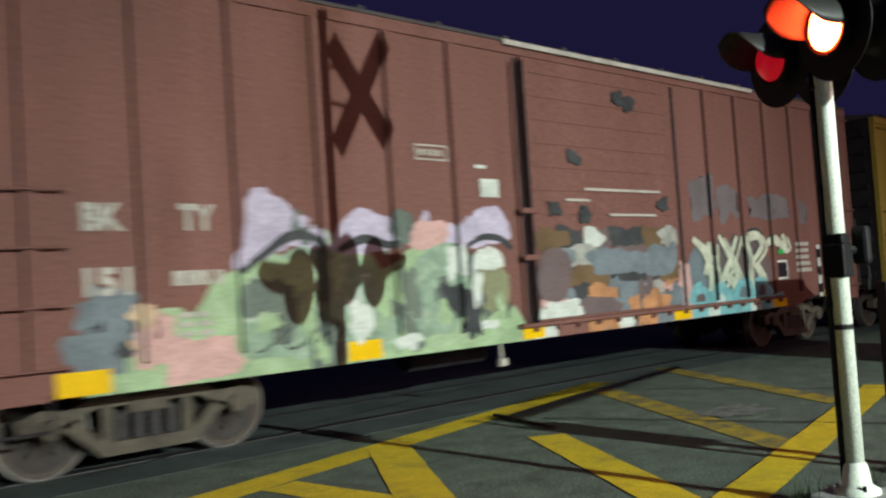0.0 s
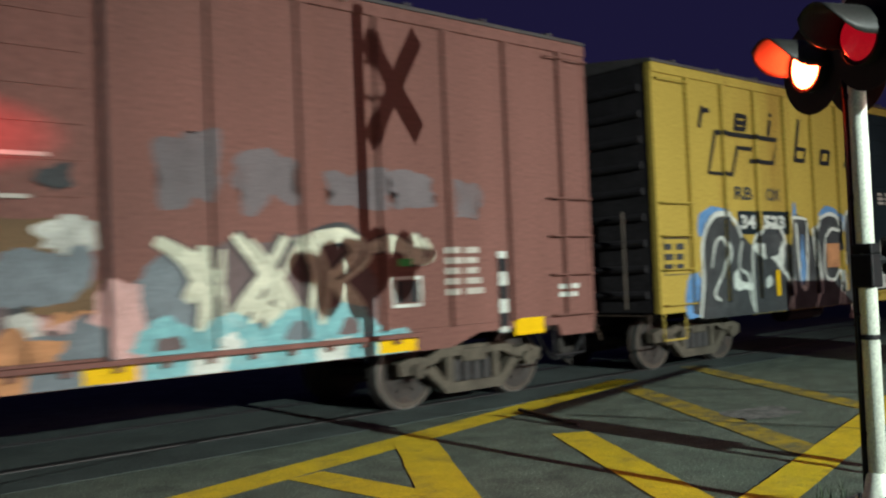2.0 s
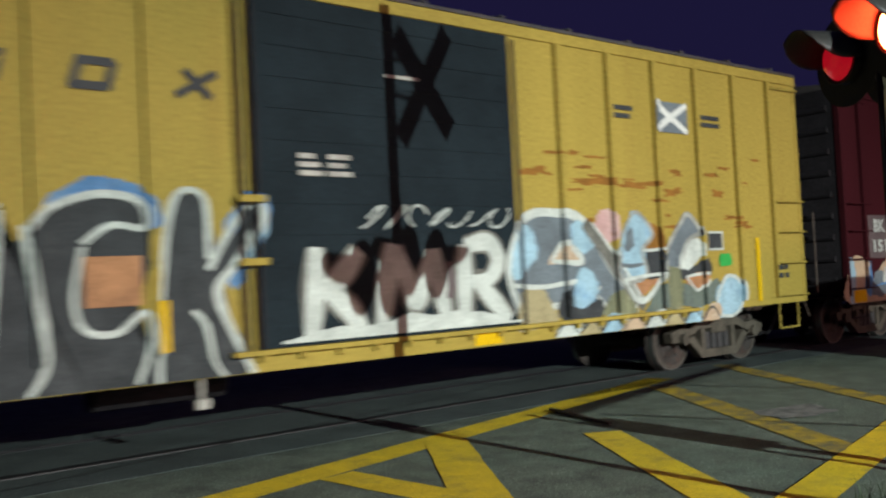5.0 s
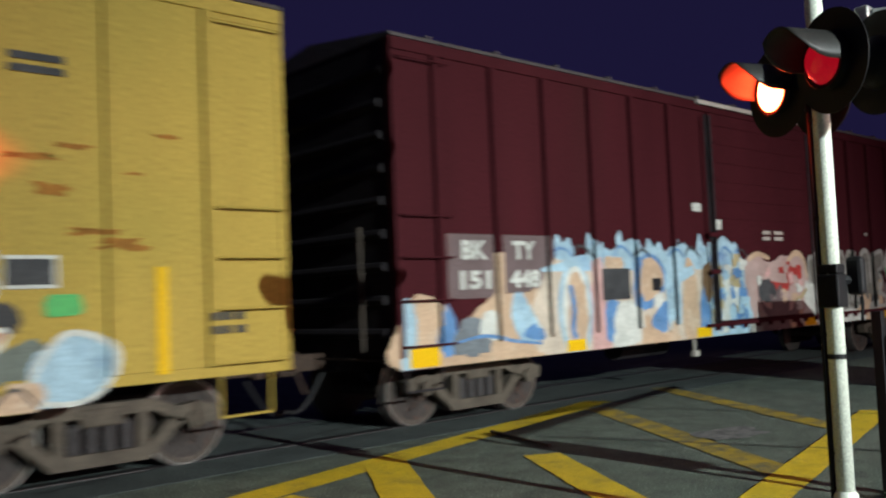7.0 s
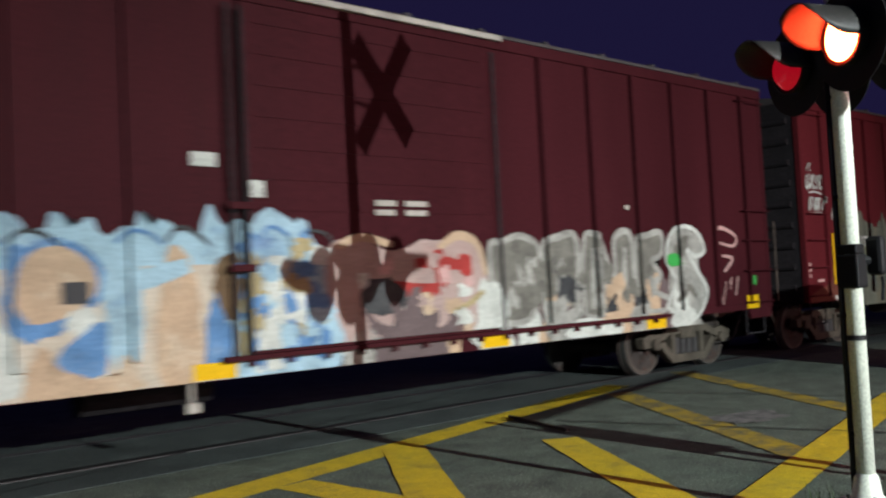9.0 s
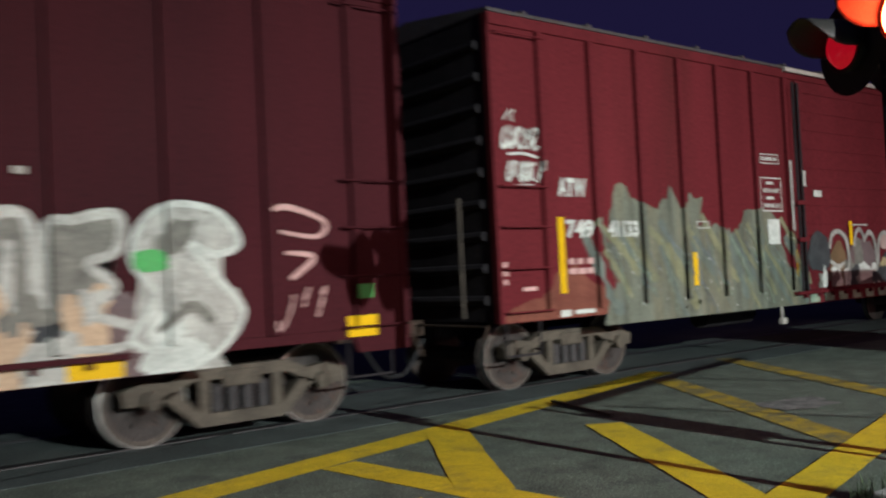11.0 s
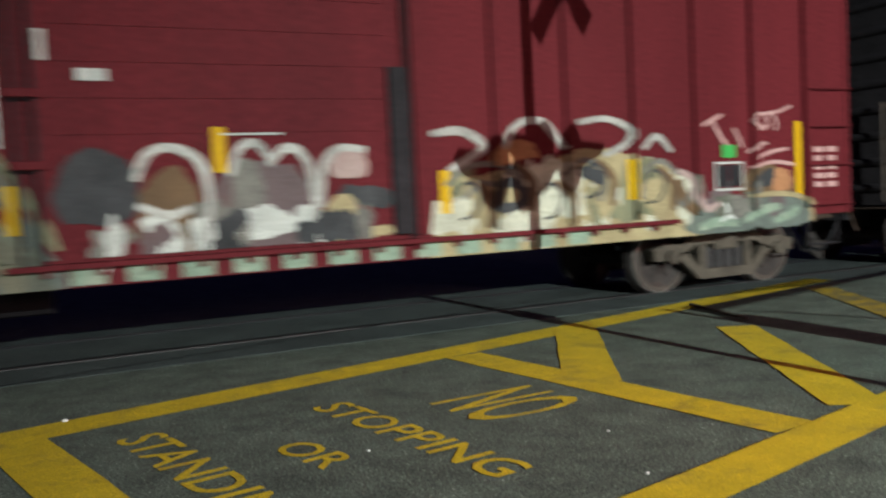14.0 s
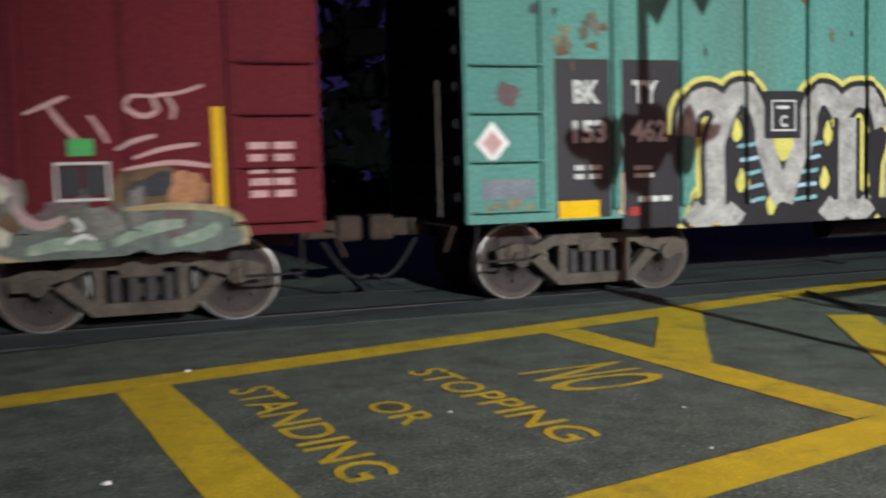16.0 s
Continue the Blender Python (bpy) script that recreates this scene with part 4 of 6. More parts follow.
def paint_yellow(c):
    # slanted black shapes of the owner's mark
    def mark(*pts):
        brush(c, "black", 6, 0.075, *pts, name="logo_mark", even=True, sharp=True)

    mark((1.13, 3.6), (1.24, 3.93))
    mark((1.2, 3.86), (1.42, 3.88))
    for x, z in ((2.1, 3.64), (4.82, 3.24)):
        mark((x, z), (x + 0.07, z + 0.24))
        mark((x + 0.28, z), (x + 0.35, z + 0.24))
        mark((x + 0.04, z + 0.23), (x + 0.35, z + 0.23))
        mark((x - 0.02, z + 0.02), (x + 0.3, z + 0.02))
    mark((2.12, 3.76), (2.42, 3.76))
    mark((3.1, 3.62), (3.18, 3.88))
    mark((3.19, 3.93), (3.21, 3.99))
    mark((4.02, 3.6), (4.13, 3.97))
    mark((3.92, 3.24), (4.03, 3.6))
    mark((3.95, 3.26), (4.24, 3.26), (4.3, 3.46), (4.0, 3.46))
    mark((5.7, 3.24), (6.08, 3.48))
    mark((5.78, 3.48), (6.02, 3.24))
    mark((1.53, 3.56), (3.36, 3.56), (3.22, 3.17), (2.5, 3.17), (2.58, 3.36), (2.15, 3.36), (1.98, 2.93), (1.33, 2.93), (1.55, 3.54))
    lettering(c, "RB", 2.02, 2.55, 0.2, "sp_dark", 0.004, 0.5)
    lettering(c, "OX", 2.95, 2.55, 0.2, "sp_dark", 0.004, 0.42)
    # big dark letters, blue behind them and thin white edges
    for pts in (((0.98, 2.0), (1.05, 2.3), (1.5, 2.42), (1.75, 2.3), (1.4, 2.05)), ((0.64, 0.82), (0.66, 1.36), (0.95, 1.34), (1.05, 0.8)),
                ((3.72, 2.1), (3.84, 2.53), (3.95, 2.3), (4.05, 2.1)), ((4.6, 2.2), (4.85, 2.45), (5.1, 2.54), (5.4, 2.42), (5.5, 2.1)),
                ((6.1, 2.0), (6.3, 2.38), (6.52, 2.3), (6.36, 1.8), (6.2, 1.5)), ((5.5, 0.8), (5.7, 1.6), (6.0, 1.9), (5.95, 1.3), (6.2, 0.8))):
        fill(c, "sp_blue", 1, *pts)
    fill(c, "sp_sky", 2, (6.2, 2.1), (6.42, 2.3), (6.44, 2.0), (6.25, 1.75))
    plain(c, 2.08, 2.64, 2.0, 2.37, "dark_door", 2)
    plain(c, 2.75, 3.56, 2.0, 2.38, "dark_door", 2)
    fill(c, "sp_dark", 2, (0.94, 0.76), (1.04, 1.4), (1.05, 1.9), (1.3, 2.22), (1.62, 2.3), (2.0, 2.15), (2.2, 1.9), (2.5, 1.85), (2.8, 2.1), (3.2, 2.15), (3.5, 1.95), (3.65, 1.5), (3.6, 0.76))
    fill(c, "sp_dark", 2.3, (3.62, 0.75), (3.72, 2.22), (4.24, 2.24), (4.28, 1.9), (4.56, 2.2), (4.9, 2.3), (5.34, 2.3), (5.4, 1.9), (5.3, 1.3), (5.45, 0.74))
    fill(c, "sp_dark", 2.6, (5.46, 0.74), (5.5, 1.6), (5.64, 2.32), (5.95, 2.3), (5.98, 1.75), (6.36, 2.32), (6.42, 2.1), (6.02, 1.5), (6.3, 0.74))
    W = "sp_white"
    brush(c, W, 4, 0.072, (0.95, 0.77), (1.06, 1.3), (1.08, 1.85), (1.3, 2.2), (1.62, 2.32), (2.0, 2.2), (2.15, 1.95))
    brush(c, W, 4, 0.050, (1.3, 1.5), (1.42, 1.85), (1.6, 1.95), (1.74, 1.75), (1.62, 1.45), (1.35, 1.12), (1.5, 1.0))
    brush(c, W, 4, 0.050, (2.16, 1.9), (2.06, 1.5), (2.3, 1.35), (2.35, 1.0), (2.48, 0.77))
    fill(c, W, 4.3, (1.82, 1.2), (2.0, 1.5), (2.1, 1.3), (2.36, 1.24), (2.3, 1.14))
    brush(c, W, 4, 0.058, (2.46, 0.78), (2.44, 1.3), (2.5, 1.86), (2.8, 2.1), (3.25, 2.15), (3.47, 1.86), (3.2, 1.58), (3.48, 1.35), (3.62, 1.0), (3.5, 0.77))
    fill(c, W, 4.4, (3.0, 1.6), (3.2, 1.7), (3.42, 1.88), (3.4, 1.5), (3.5, 1.3), (3.25, 1.45))
    fill(c, W, 4.4, (2.52, 1.78), (2.66, 1.6), (2.84, 1.62), (2.7, 1.86))
    fill(c, W, 4.4, (2.72, 1.2), (2.9, 1.35), (3.02, 1.24), (2.86, 1.12))
    brush(c, W, 4.2, 0.058, (3.64, 0.76), (3.66, 1.4), (3.72, 2.2), (3.95, 2.28), (4.24, 2.25))
    brush(c, W, 4.2, 0.072, (3.86, 2.2), (3.9, 1.5), (3.98, 1.14), (4.12, 1.12), (4.18, 1.5), (4.24, 2.22))
    fill(c, "sp_blue", 4.5, (3.95, 1.2), (4.0, 1.9), (4.06, 1.9), (4.1, 1.25))
    brush(c, W, 4.4, 0.065, (4.42, 2.1), (4.5, 1.5), (4.56, 1.0), (4.42, 0.75))
    brush(c, W, 4.6, 0.065, (4.44, 2.05), (4.62, 2.24), (5.0, 2.36), (5.34, 2.3), (5.38, 2.08), (5.1, 2.1), (4.86, 1.95))
    brush(c, W, 4.4, 0.058, (4.86, 1.92), (4.78, 1.5), (4.86, 1.24), (5.12, 1.2), (5.36, 1.36), (5.4, 1.1), (5.28, 0.76))
    brush(c, W, 4.8, 0.058, (5.46, 0.74), (5.5, 1.5), (5.64, 2.32), (5.92, 2.34), (5.94, 1.8))
    brush(c, W, 4.8, 0.079, (5.94, 1.7), (6.15, 2.05), (6.38, 2.32), (6.46, 2.14), (6.2, 1.75), (6.02, 1.5), (6.16, 1.1), (6.34, 0.74))
    brush(c, W, 4.9, 0.050, (5.78, 1.35), (5.9, 1.2), (5.96, 0.9), (6.06, 0.74))
    lettering(c, "34", 2.14, 2.1, 0.2, "sp_white", 0.012, 0.44)
    lettering(c, "523", 2.82, 2.1, 0.2, "sp_white", 0.012, 0.66)
    plain(c, 4.86, 5.34, 1.42, 1.84, "sp_orange", 8)
    plain(c, 3.12, 3.24, 1.0, 1.42, "plate", 8)
    plain(c, 5.46, 5.56, 1.0, 1.45, "plate", 8)
    outline_box(c, 0.1, 0.72, 1.42, 1.95, "sp_dark", 0.012, 6)
    bars(c, 0.14, 0.68, 1.46, 1.9, "sp_dark", 3, 2, 6, 4)
    # door
    for pts in (((6.92, 1.02), (6.98, 1.5), (7.0, 1.88)), ((7.05, 1.42), (7.3, 1.62), (7.5, 1.84)), ((7.12, 1.45), (7.36, 1.25), (7.5, 1.02)),
                ((7.72, 1.02), (7.82, 1.5), (7.9, 1.9)), ((7.92, 1.86), (8.08, 1.5), (8.18, 1.3), (8.3, 1.55), (8.42, 1.82)), ((8.44, 1.84), (8.5, 1.4), (8.6, 1.02)),
                ((8.82, 1.02), (8.84, 1.5), (8.86, 1.88)), ((8.86, 1.86), (9.2, 1.9), (9.34, 1.7), (9.2, 1.5), (8.95, 1.48)), ((9.0, 1.46), (9.25, 1.25), (9.48, 1.02))):
        brush(c, "sp_pewter", 1, 0.27, *pts)
        brush(c, "sp_white", 2, 0.19, *pts)
    brush(c, "sp_faded", 3, 0.12, (8.62, 1.7), (8.66, 1.5), (8.62, 1.3))
    jagged(c, 6.6, 9.7, 0.96, 1.12, "sp_white", 4, 4, 0.15)
    scrawl(c, 7.5, 9.5, 2.05, 2.3, "sp_white", 5, 7, 0.035)
    bars(c, 6.85, 7.5, 2.55, 2.8, "grey_letter", 3, 2, 6, 6)
    bars(c, 7.9, 8.4, 3.6, 3.66, "grey_letter", 1, 1, 6, 6)
    # right end
    rng = random.Random(21)
    for k in range(22):
        x, z = rng.uniform(9.9, 15.0), rng.uniform(1.9, 3.2)
        w = rng.uniform(0.12, 0.4)
        patch(c, x, x + w, z, z + rng.uniform(0.02, 0.06), "rust_stain", 1, k + 0.5, 0.5, "rust_stain")
    for x, z, w in ((10.65, 2.6, 0.75), (11.55, 2.58, 0.7), (9.85, 2.7, 0.38), (12.5, 2.5, 0.35), (13.6, 2.5, 0.3), (14.1, 2.05, 0.4), (12.7, 2.75, 0.2)):
        patch(c, x, x + w, z, z + 0.09, "rust_stain", 1.5, x, 0.7, "rust_stain")
    # five bulky letters in slate and pale blue with white edges
    fill(c, "sp_grey", 2, (9.7, 1.0), (9.5, 1.5), (9.62, 1.95), (9.95, 2.22), (10.4, 2.24), (10.78, 2.18), (11.1, 1.85), (11.45, 1.4), (11.75, 0.98), (11.3, 0.92), (10.9, 1.2), edge=W, w=0.1)
    fill(c, "sp_sky", 3, (9.56, 1.55), (9.66, 1.95), (9.9, 2.1), (10.05, 1.8), (9.85, 1.52))
    fill(c, "sp_sky", 3, (10.62, 2.14), (10.85, 2.12), (11.05, 1.86), (10.85, 1.72), (10.66, 1.9))
    fill(c, "sp_peach", 3.5, (10.26, 1.66), (10.5, 1.88), (10.8, 1.64), edge=W, w=0.07)
    brush(c, W, 3.6, 0.06, (9.55, 1.4), (10.1, 1.36), (10.7, 1.4), (11.1, 1.3))
    fill(c, "sp_dark", 3.2, (10.3, 0.95), (10.45, 1.3), (10.75, 1.34), (11.05, 1.2), (11.2, 0.95), (10.8, 0.82))
    fill(c, "sp_sky", 3.8, (10.6, 1.2), (10.7, 1.52), (10.95, 1.5), (11.05, 1.25), (10.8, 1.1))
    fill(c, "sp_cream", 3, (9.62, 0.9), (9.75, 1.3), (10.15, 1.3), (10.25, 0.9))
    brush(c, "sp_pewter", 4, 0.2, (10.86, 2.12), (11.3, 1.7), (11.6, 1.35), (11.95, 1.02))
    brush(c, W, 4.3, 0.05, (11.0, 2.12), (11.45, 1.68), (11.7, 1.38), (11.9, 1.12))
    fill(c, "sp_pink", 2, *oval(11.28, 2.08, 0.25, 0.2))
    fill(c, "rust_stain", 2, (11.95, 1.7), (12.05, 2.05), (12.3, 2.1), (12.4, 1.7))
    fill(c, "sp_sky", 4, (11.5, 1.85), (11.68, 2.12), (11.88, 2.26), (12.18, 1.98), (11.95, 1.76), (12.02, 1.45), (11.7, 1.36), (11.42, 1.45), (11.45, 1.7), edge="sp_silver", w=0.06)
    fill(c, "sp_grey", 4.4, (11.62, 1.8), (11.7, 2.05), (11.8, 2.02), (11.78, 1.78))
    brush(c, "sp_grey", 4.5, 0.05, (11.45, 1.6), (11.7, 1.56), (11.95, 1.58))
    fill(c, "sp_dark", 3.6, (12.02, 1.42), (12.04, 1.72), (12.4, 1.74), (12.4, 1.42))
    brush(c, W, 4.6, 0.04, (11.95, 1.76), (12.2, 1.76), (12.42, 1.78), even=True)
    brush(c, W, 4.6, 0.045, (11.55, 1.38), (11.95, 1.42), (12.4, 1.44), even=True)
    fill(c, "sp_orange", 4, (11.72, 1.36), (12.25, 1.38), (11.95, 1.16))
    brush(c, W, 4.8, 0.07, (11.58, 1.38), (11.75, 1.16), (11.92, 1.1), (12.15, 1.22), (12.36, 1.42))
    fill(c, "sp_grey", 4.2, (12.36, 1.5), (12.5, 1.8), (12.8, 2.12), (12.98, 2.24), (13.24, 2.0), (13.05, 1.92), (12.88, 1.8), (12.72, 1.5), edge="sp_silver", w=0.07)
    fill(c, W, 4.7, (12.72, 1.56), (12.88, 1.82), (13.18, 1.9), (13.25, 1.66), (12.95, 1.5))
    fill(c, "sp_dark", 4.4, (12.74, 1.36), (12.78, 1.56), (13.1, 1.52), (13.42, 1.6), (13.42, 1.36))
    fill(c, "sp_olive", 5, (12.42, 0.96), (12.42, 1.48), (12.72, 1.46), (12.72, 0.96))
    fill(c, "sp_orange", 5, (12.86, 1.38), (13.36, 1.4), (13.12, 1.18), edge=W, w=0.04)
    fill(c, "sp_slate", 4, (12.72, 0.98), (12.82, 1.3), (13.2, 1.2), (13.6, 1.32), (13.66, 1.0))
    fill(c, "sp_sky", 4.4, (13.5, 0.82), (13.6, 1.12), (13.85, 1.36), (14.2, 1.22), (14.16, 0.92), (13.9, 0.78), edge=W, w=0.05)
    fill(c, "sp_olive", 3.4, (11.2, 0.92), (11.3, 1.2), (11.55, 1.22), (11.8, 1.0), (11.7, 0.92))
    fill(c, "sp_slate", 4.1, (11.98, 0.92), (12.1, 1.12), (12.36, 1.3), (12.4, 0.92))
    for k in range(8):
        x = 10.25 + 0.42 * k
        fill(c, ("sp_white", "sp_cream", "sp_sky", "sp_peach")[k % 4], 5, (x, 0.745), (x + 0.2, 0.93), (x + 0.44, 0.93), (x + 0.36, 0.745), soft=0.05)
        brush(c, "sp_dark", 5.8, 0.03, (x, 0.76), (x + 0.22, 0.94), (x + 0.4, 0.78))
    outline_box(c, 13.32, 13.76, 1.73, 2.0, "sp_white", 0.03)
    plain(c, 13.35, 13.73, 1.76, 1.97, "sp_dark", 6)
    patch(c, 13.65, 13.95, 1.5, 1.68, "sticker_green", 7, 2)
    # small crossed sign
    plain(c, 12.33, 13.08, 3.36, 3.78, "sp_grey", 6)
    bm = bmesh.new()
    stroke(bm, [(12.35, 3.38), (12.7, 3.57), (13.06, 3.76)], 0.13)
    stroke(bm, [(12.35, 3.76), (12.7, 3.57), (13.06, 3.38)], 0.13)
    paint("sign_cross", bm, "white", c, 8)
    bars(c, 13.4, 13.9, 3.47, 3.68, "sp_dark", 2, 1, 6, 2)
    bars(c, 11.52, 12.04, 3.47, 3.68, "sp_dark", 2, 1, 6, 3)
    plain(c, 14.6, 14.7, 0.95, 1.9, "plate", 6)
    bars(c, 15.1, 15.5, 1.25, 1.5, "sp_dark", 2, 3, 6, 7)
    reflector(c, 9.0, 9.4, 0.76, 0.9)


def paint_maroon(c):
    lettering(c, "BK", 0.96, 1.97, 0.21, "sp_white", 0.012, 0.42)
    lettering(c, "TY", 1.82, 1.97, 0.21, "sp_white", 0.012, 0.42)
    lettering(c, "151", 0.92, 1.62, 0.2, "sp_white", 0.012, 0.5)
    lettering(c, "448", 1.76, 1.62, 0.2, "sp_white", 0.012, 0.55)
    P, S, B, W = "sp_peach", "sp_sky", "sp_blue", "sp_white"
    plain(c, 0.74, 1.5, 1.5, 2.26, "sp_faded", 0.6)
    plain(c, 1.66, 2.5, 1.55, 2.26, "sp_faded", 0.6)
    # pale ground of the piece
    fill(c, P, 1, (0.0, 0.72), (-0.02, 1.3), (0.3, 1.58), (0.62, 1.4), (0.8, 1.15), (1.1, 1.3), (1.45, 1.52), (1.9, 1.55), (2.3, 1.6), (2.6, 1.5), (2.7, 0.72))
    fill(c, "sp_cream_white", 1.1, (2.4, 0.72), (2.5, 1.9), (3.2, 1.98), (4.2, 1.95), (5.2, 1.98), (6.0, 1.9), (6.4, 1.6), (6.5, 0.72))
    jagged(c, 2.35, 7.3, 1.8, 2.12, S, 1.3, 7, 0.3, 0.08)
    plain(c, 1.5, 1.68, 0.9, 2.04, P, 3)
    fill(c, S, 2, (0.0, 0.76), (0.05, 1.5), (0.2, 1.4), (0.18, 0.8))
    fill(c, B, 2.2, (0.55, 1.0), (0.6, 1.45), (0.8, 1.3), (0.86, 0.95), (0.68, 0.84))
    fill(c, "sp_grey", 2.4, (0.8, 0.86), (0.9, 1.2), (1.2, 1.25), (1.4, 1.05), (1.3, 0.86))
    fill(c, W, 2.6, (1.2, 1.1), (1.35, 1.35), (1.6, 1.25), (1.5, 1.0))
    fill(c, S, 2.8, (1.78, 1.2), (1.8, 1.55), (2.05, 1.5), (2.2, 1.2), (2.35, 0.98), (2.0, 0.95))
    fill(c, B, 3.3, (2.0, 1.02), (2.15, 1.14), (2.4, 0.98), (2.3, 0.92))
    brush(c, B, 4, 0.04, (0.85, 1.0), (1.3, 1.05), (1.8, 0.96), (2.3, 0.9))
    # ring, bar, block, bowl
    fill(c, W, 3, *oval(3.0, 1.3, 0.32, 0.6), edge=S, w=0.07)
    fill(c, P, 3.4, *oval(3.02, 1.3, 0.2, 0.5))
    brush(c, B, 4, 0.1, (2.9, 1.62), (2.96, 1.3), (2.92, 1.05), (2.98, 0.92))
    fill(c, "sp_pink", 3, (3.34, 0.78), (3.36, 1.9), (3.62, 1.92), (3.64, 1.4), (3.72, 0.8))
    fill(c, P, 3.2, *oval(3.86, 1.88, 0.2, 0.12))
    fill(c, B, 3.3, (3.62, 0.95), (3.66, 1.35), (3.95, 1.36), (3.98, 1.1), (3.8, 0.86))
    fill(c, W, 3.6, (3.8, 0.76), (3.9, 1.3), (4.25, 1.34), (4.4, 0.95), (4.3, 0.76))
    plain(c, 3.54, 4.2, 1.4, 1.83, "sp_dark", 8)
    fill(c, P, 3.4, (4.34, 1.5), (4.4, 1.86), (4.7, 2.02), (5.0, 1.86), (5.06, 1.6), (4.85, 1.4), (4.5, 1.32), edge=B, w=0.06)
    fill(c, B, 3.2, (4.3, 1.3), (4.32, 1.9), (4.44, 2.0), (4.46, 1.45), (4.75, 1.3), (4.6, 1.2))
    plain(c, 4.74, 4.96, 1.5, 1.68, "black", 8)
    fill(c, W, 4, (4.72, 1.3), (4.9, 1.46), (5.08, 1.34), (5.02, 1.2))
    fill(c, B, 4.2, (4.7, 0.92), (4.76, 1.12), (5.0, 1.34), (5.1, 1.3), (5.06, 0.92))
    fill(c, P, 4.4, (4.42, 0.76), (4.5, 1.1), (4.62, 1.1), (4.76, 0.92), (5.12, 0.88), (5.3, 1.05), (5.35, 0.76))
    fill(c, S, 4, (5.14, 1.0), (5.1, 1.95), (5.32, 1.98), (5.4, 1.5), (5.36, 1.05))
    brush(c, S, 4.6, 0.16, (5.2, 1.62), (5.5, 1.7), (5.85, 1.8))
    fill(c, P, 4.2, (5.55, 0.82), (5.62, 1.85), (5.86, 1.86), (5.9, 1.2), (5.98, 0.82))
    fill(c, B, 4.4, (5.96, 0.85), (6.0, 1.3), (6.12, 1.6), (6.22, 1.2), (6.2, 0.84))
    fill(c, "sp_rust", 4.6, (6.1, 1.5), (6.14, 1.86), (6.34, 1.88), (6.38, 1.5), (6.26, 1.3))
    for k in range(11):
        x = 2.55 + 0.44 * k
        brush(c, (B, "sp_dark", S)[k % 3], 5, 0.035, (x, 2.0), (x + 0.13, 2.1 + 0.04 * (k % 2)), (x + 0.3, 2.08), (x + 0.42, 1.98))
    for k in range(7):
        x = 2.6 + 0.68 * k
        fill(c, S, 1.6, (x, 2.0), (x + 0.08, 2.26 + 0.05 * (k % 3)), (x + 0.2, 2.16), (x + 0.34, 2.22), (x + 0.42, 2.0))
    # mottled blue by the door
    fill(c, S, 2, (6.3, 0.72), (6.25, 1.5), (6.4, 2.1), (6.6, 2.32), (6.85, 2.2), (7.15, 2.0), (7.3, 1.4), (7.4, 0.72))
    spray(c, 6.3, 7.3, 0.8, 2.1, [B, W, B, S, "sp_cream"], 46, 57, (0.1, 0.3), 4.4)
    # pink and white block letters on the door
    fill(c, "sp_pinkwhite", 1.5, (7.3, 0.98), (7.3, 1.9), (7.6, 2.0), (8.2, 1.92), (8.6, 2.0), (9.1, 2.04), (9.42, 1.85), (9.5, 1.4), (9.45, 0.98))
    brush(c, P, 2.2, 0.09, (7.4, 1.94), (7.7, 2.04), (8.1, 1.96))
    brush(c, P, 2.2, 0.09, (8.75, 1.92), (9.05, 2.06), (9.34, 1.95), (9.45, 1.6))
    brush(c, "sp_red", 3, 0.16, (7.75, 1.55), (8.1, 1.5), (8.6, 1.46), (8.9, 1.5))
    brush(c, "sp_red", 3.2, 0.17, (8.72, 1.9), (8.8, 1.5), (8.8, 1.05))
    brush(c, "sp_red", 3.2, 0.13, (8.4, 1.76), (8.75, 1.76), (9.1, 1.72))
    fill(c, "sp_red", 3.4, (9.05, 1.62), (9.06, 1.8), (9.22, 1.8), (9.22, 1.62))
    brush(c, "sp_faded", 3.3, 0.1, (7.7, 1.3), (7.85, 1.1), (8.2, 1.02))
    fill(c, "sp_dark", 4, (7.68, 1.28), (7.72, 1.56), (8.1, 1.58), (8.25, 1.35), (8.0, 1.2))
    fill(c, "sp_dark", 4, (8.1, 1.05), (8.2, 1.2), (8.5, 1.18), (8.46, 1.02))
    spray(c, 7.4, 9.4, 1.0, 1.9, ["sp_pinkwhite", "sp_pink", W, "sp_pinkwhite"], 12, 58, (0.1, 0.22), 4.4)
    brush(c, "sp_cream", 4.6, 0.07, (8.9, 1.2), (9.15, 1.28), (9.4, 1.42))
    spray(c, 7.2, 14.2, SILL, 1.0, [P, "sp_faded", W, "sp_silver"], 28, 52, (0.3, 0.7), 2)
    # pewter letters with pale edges
    G, E = "sp_pewter", "sp_silver"
    fill(c, G, 3, (9.6, 1.02), (9.52, 1.9), (9.8, 1.98), (10.1, 2.06), (10.44, 1.9), (10.42, 1.4), (10.2, 1.04), edge=E, w=0.09)
    fill(c, E, 4, *oval(10.0, 1.5, 0.13, 0.3))
    fill(c, G, 3, (10.5, 1.02), (10.5, 1.9), (10.8, 2.04), (11.14, 2.04), (11.16, 1.4), (11.1, 1.0), edge=E, w=0.09)
    fill(c, E, 4, (10.74, 1.1), (10.72, 1.6), (10.86, 1.75), (10.94, 1.5), (10.9, 1.1))
    fill(c, G, 3, (11.26, 1.02), (11.3, 2.0), (11.6, 2.02), (11.9, 1.5), (11.94, 2.02), (12.3, 2.04), (12.28, 1.02), (11.95, 1.02), (11.62, 1.45), (11.56, 1.02), edge=E, w=0.08)
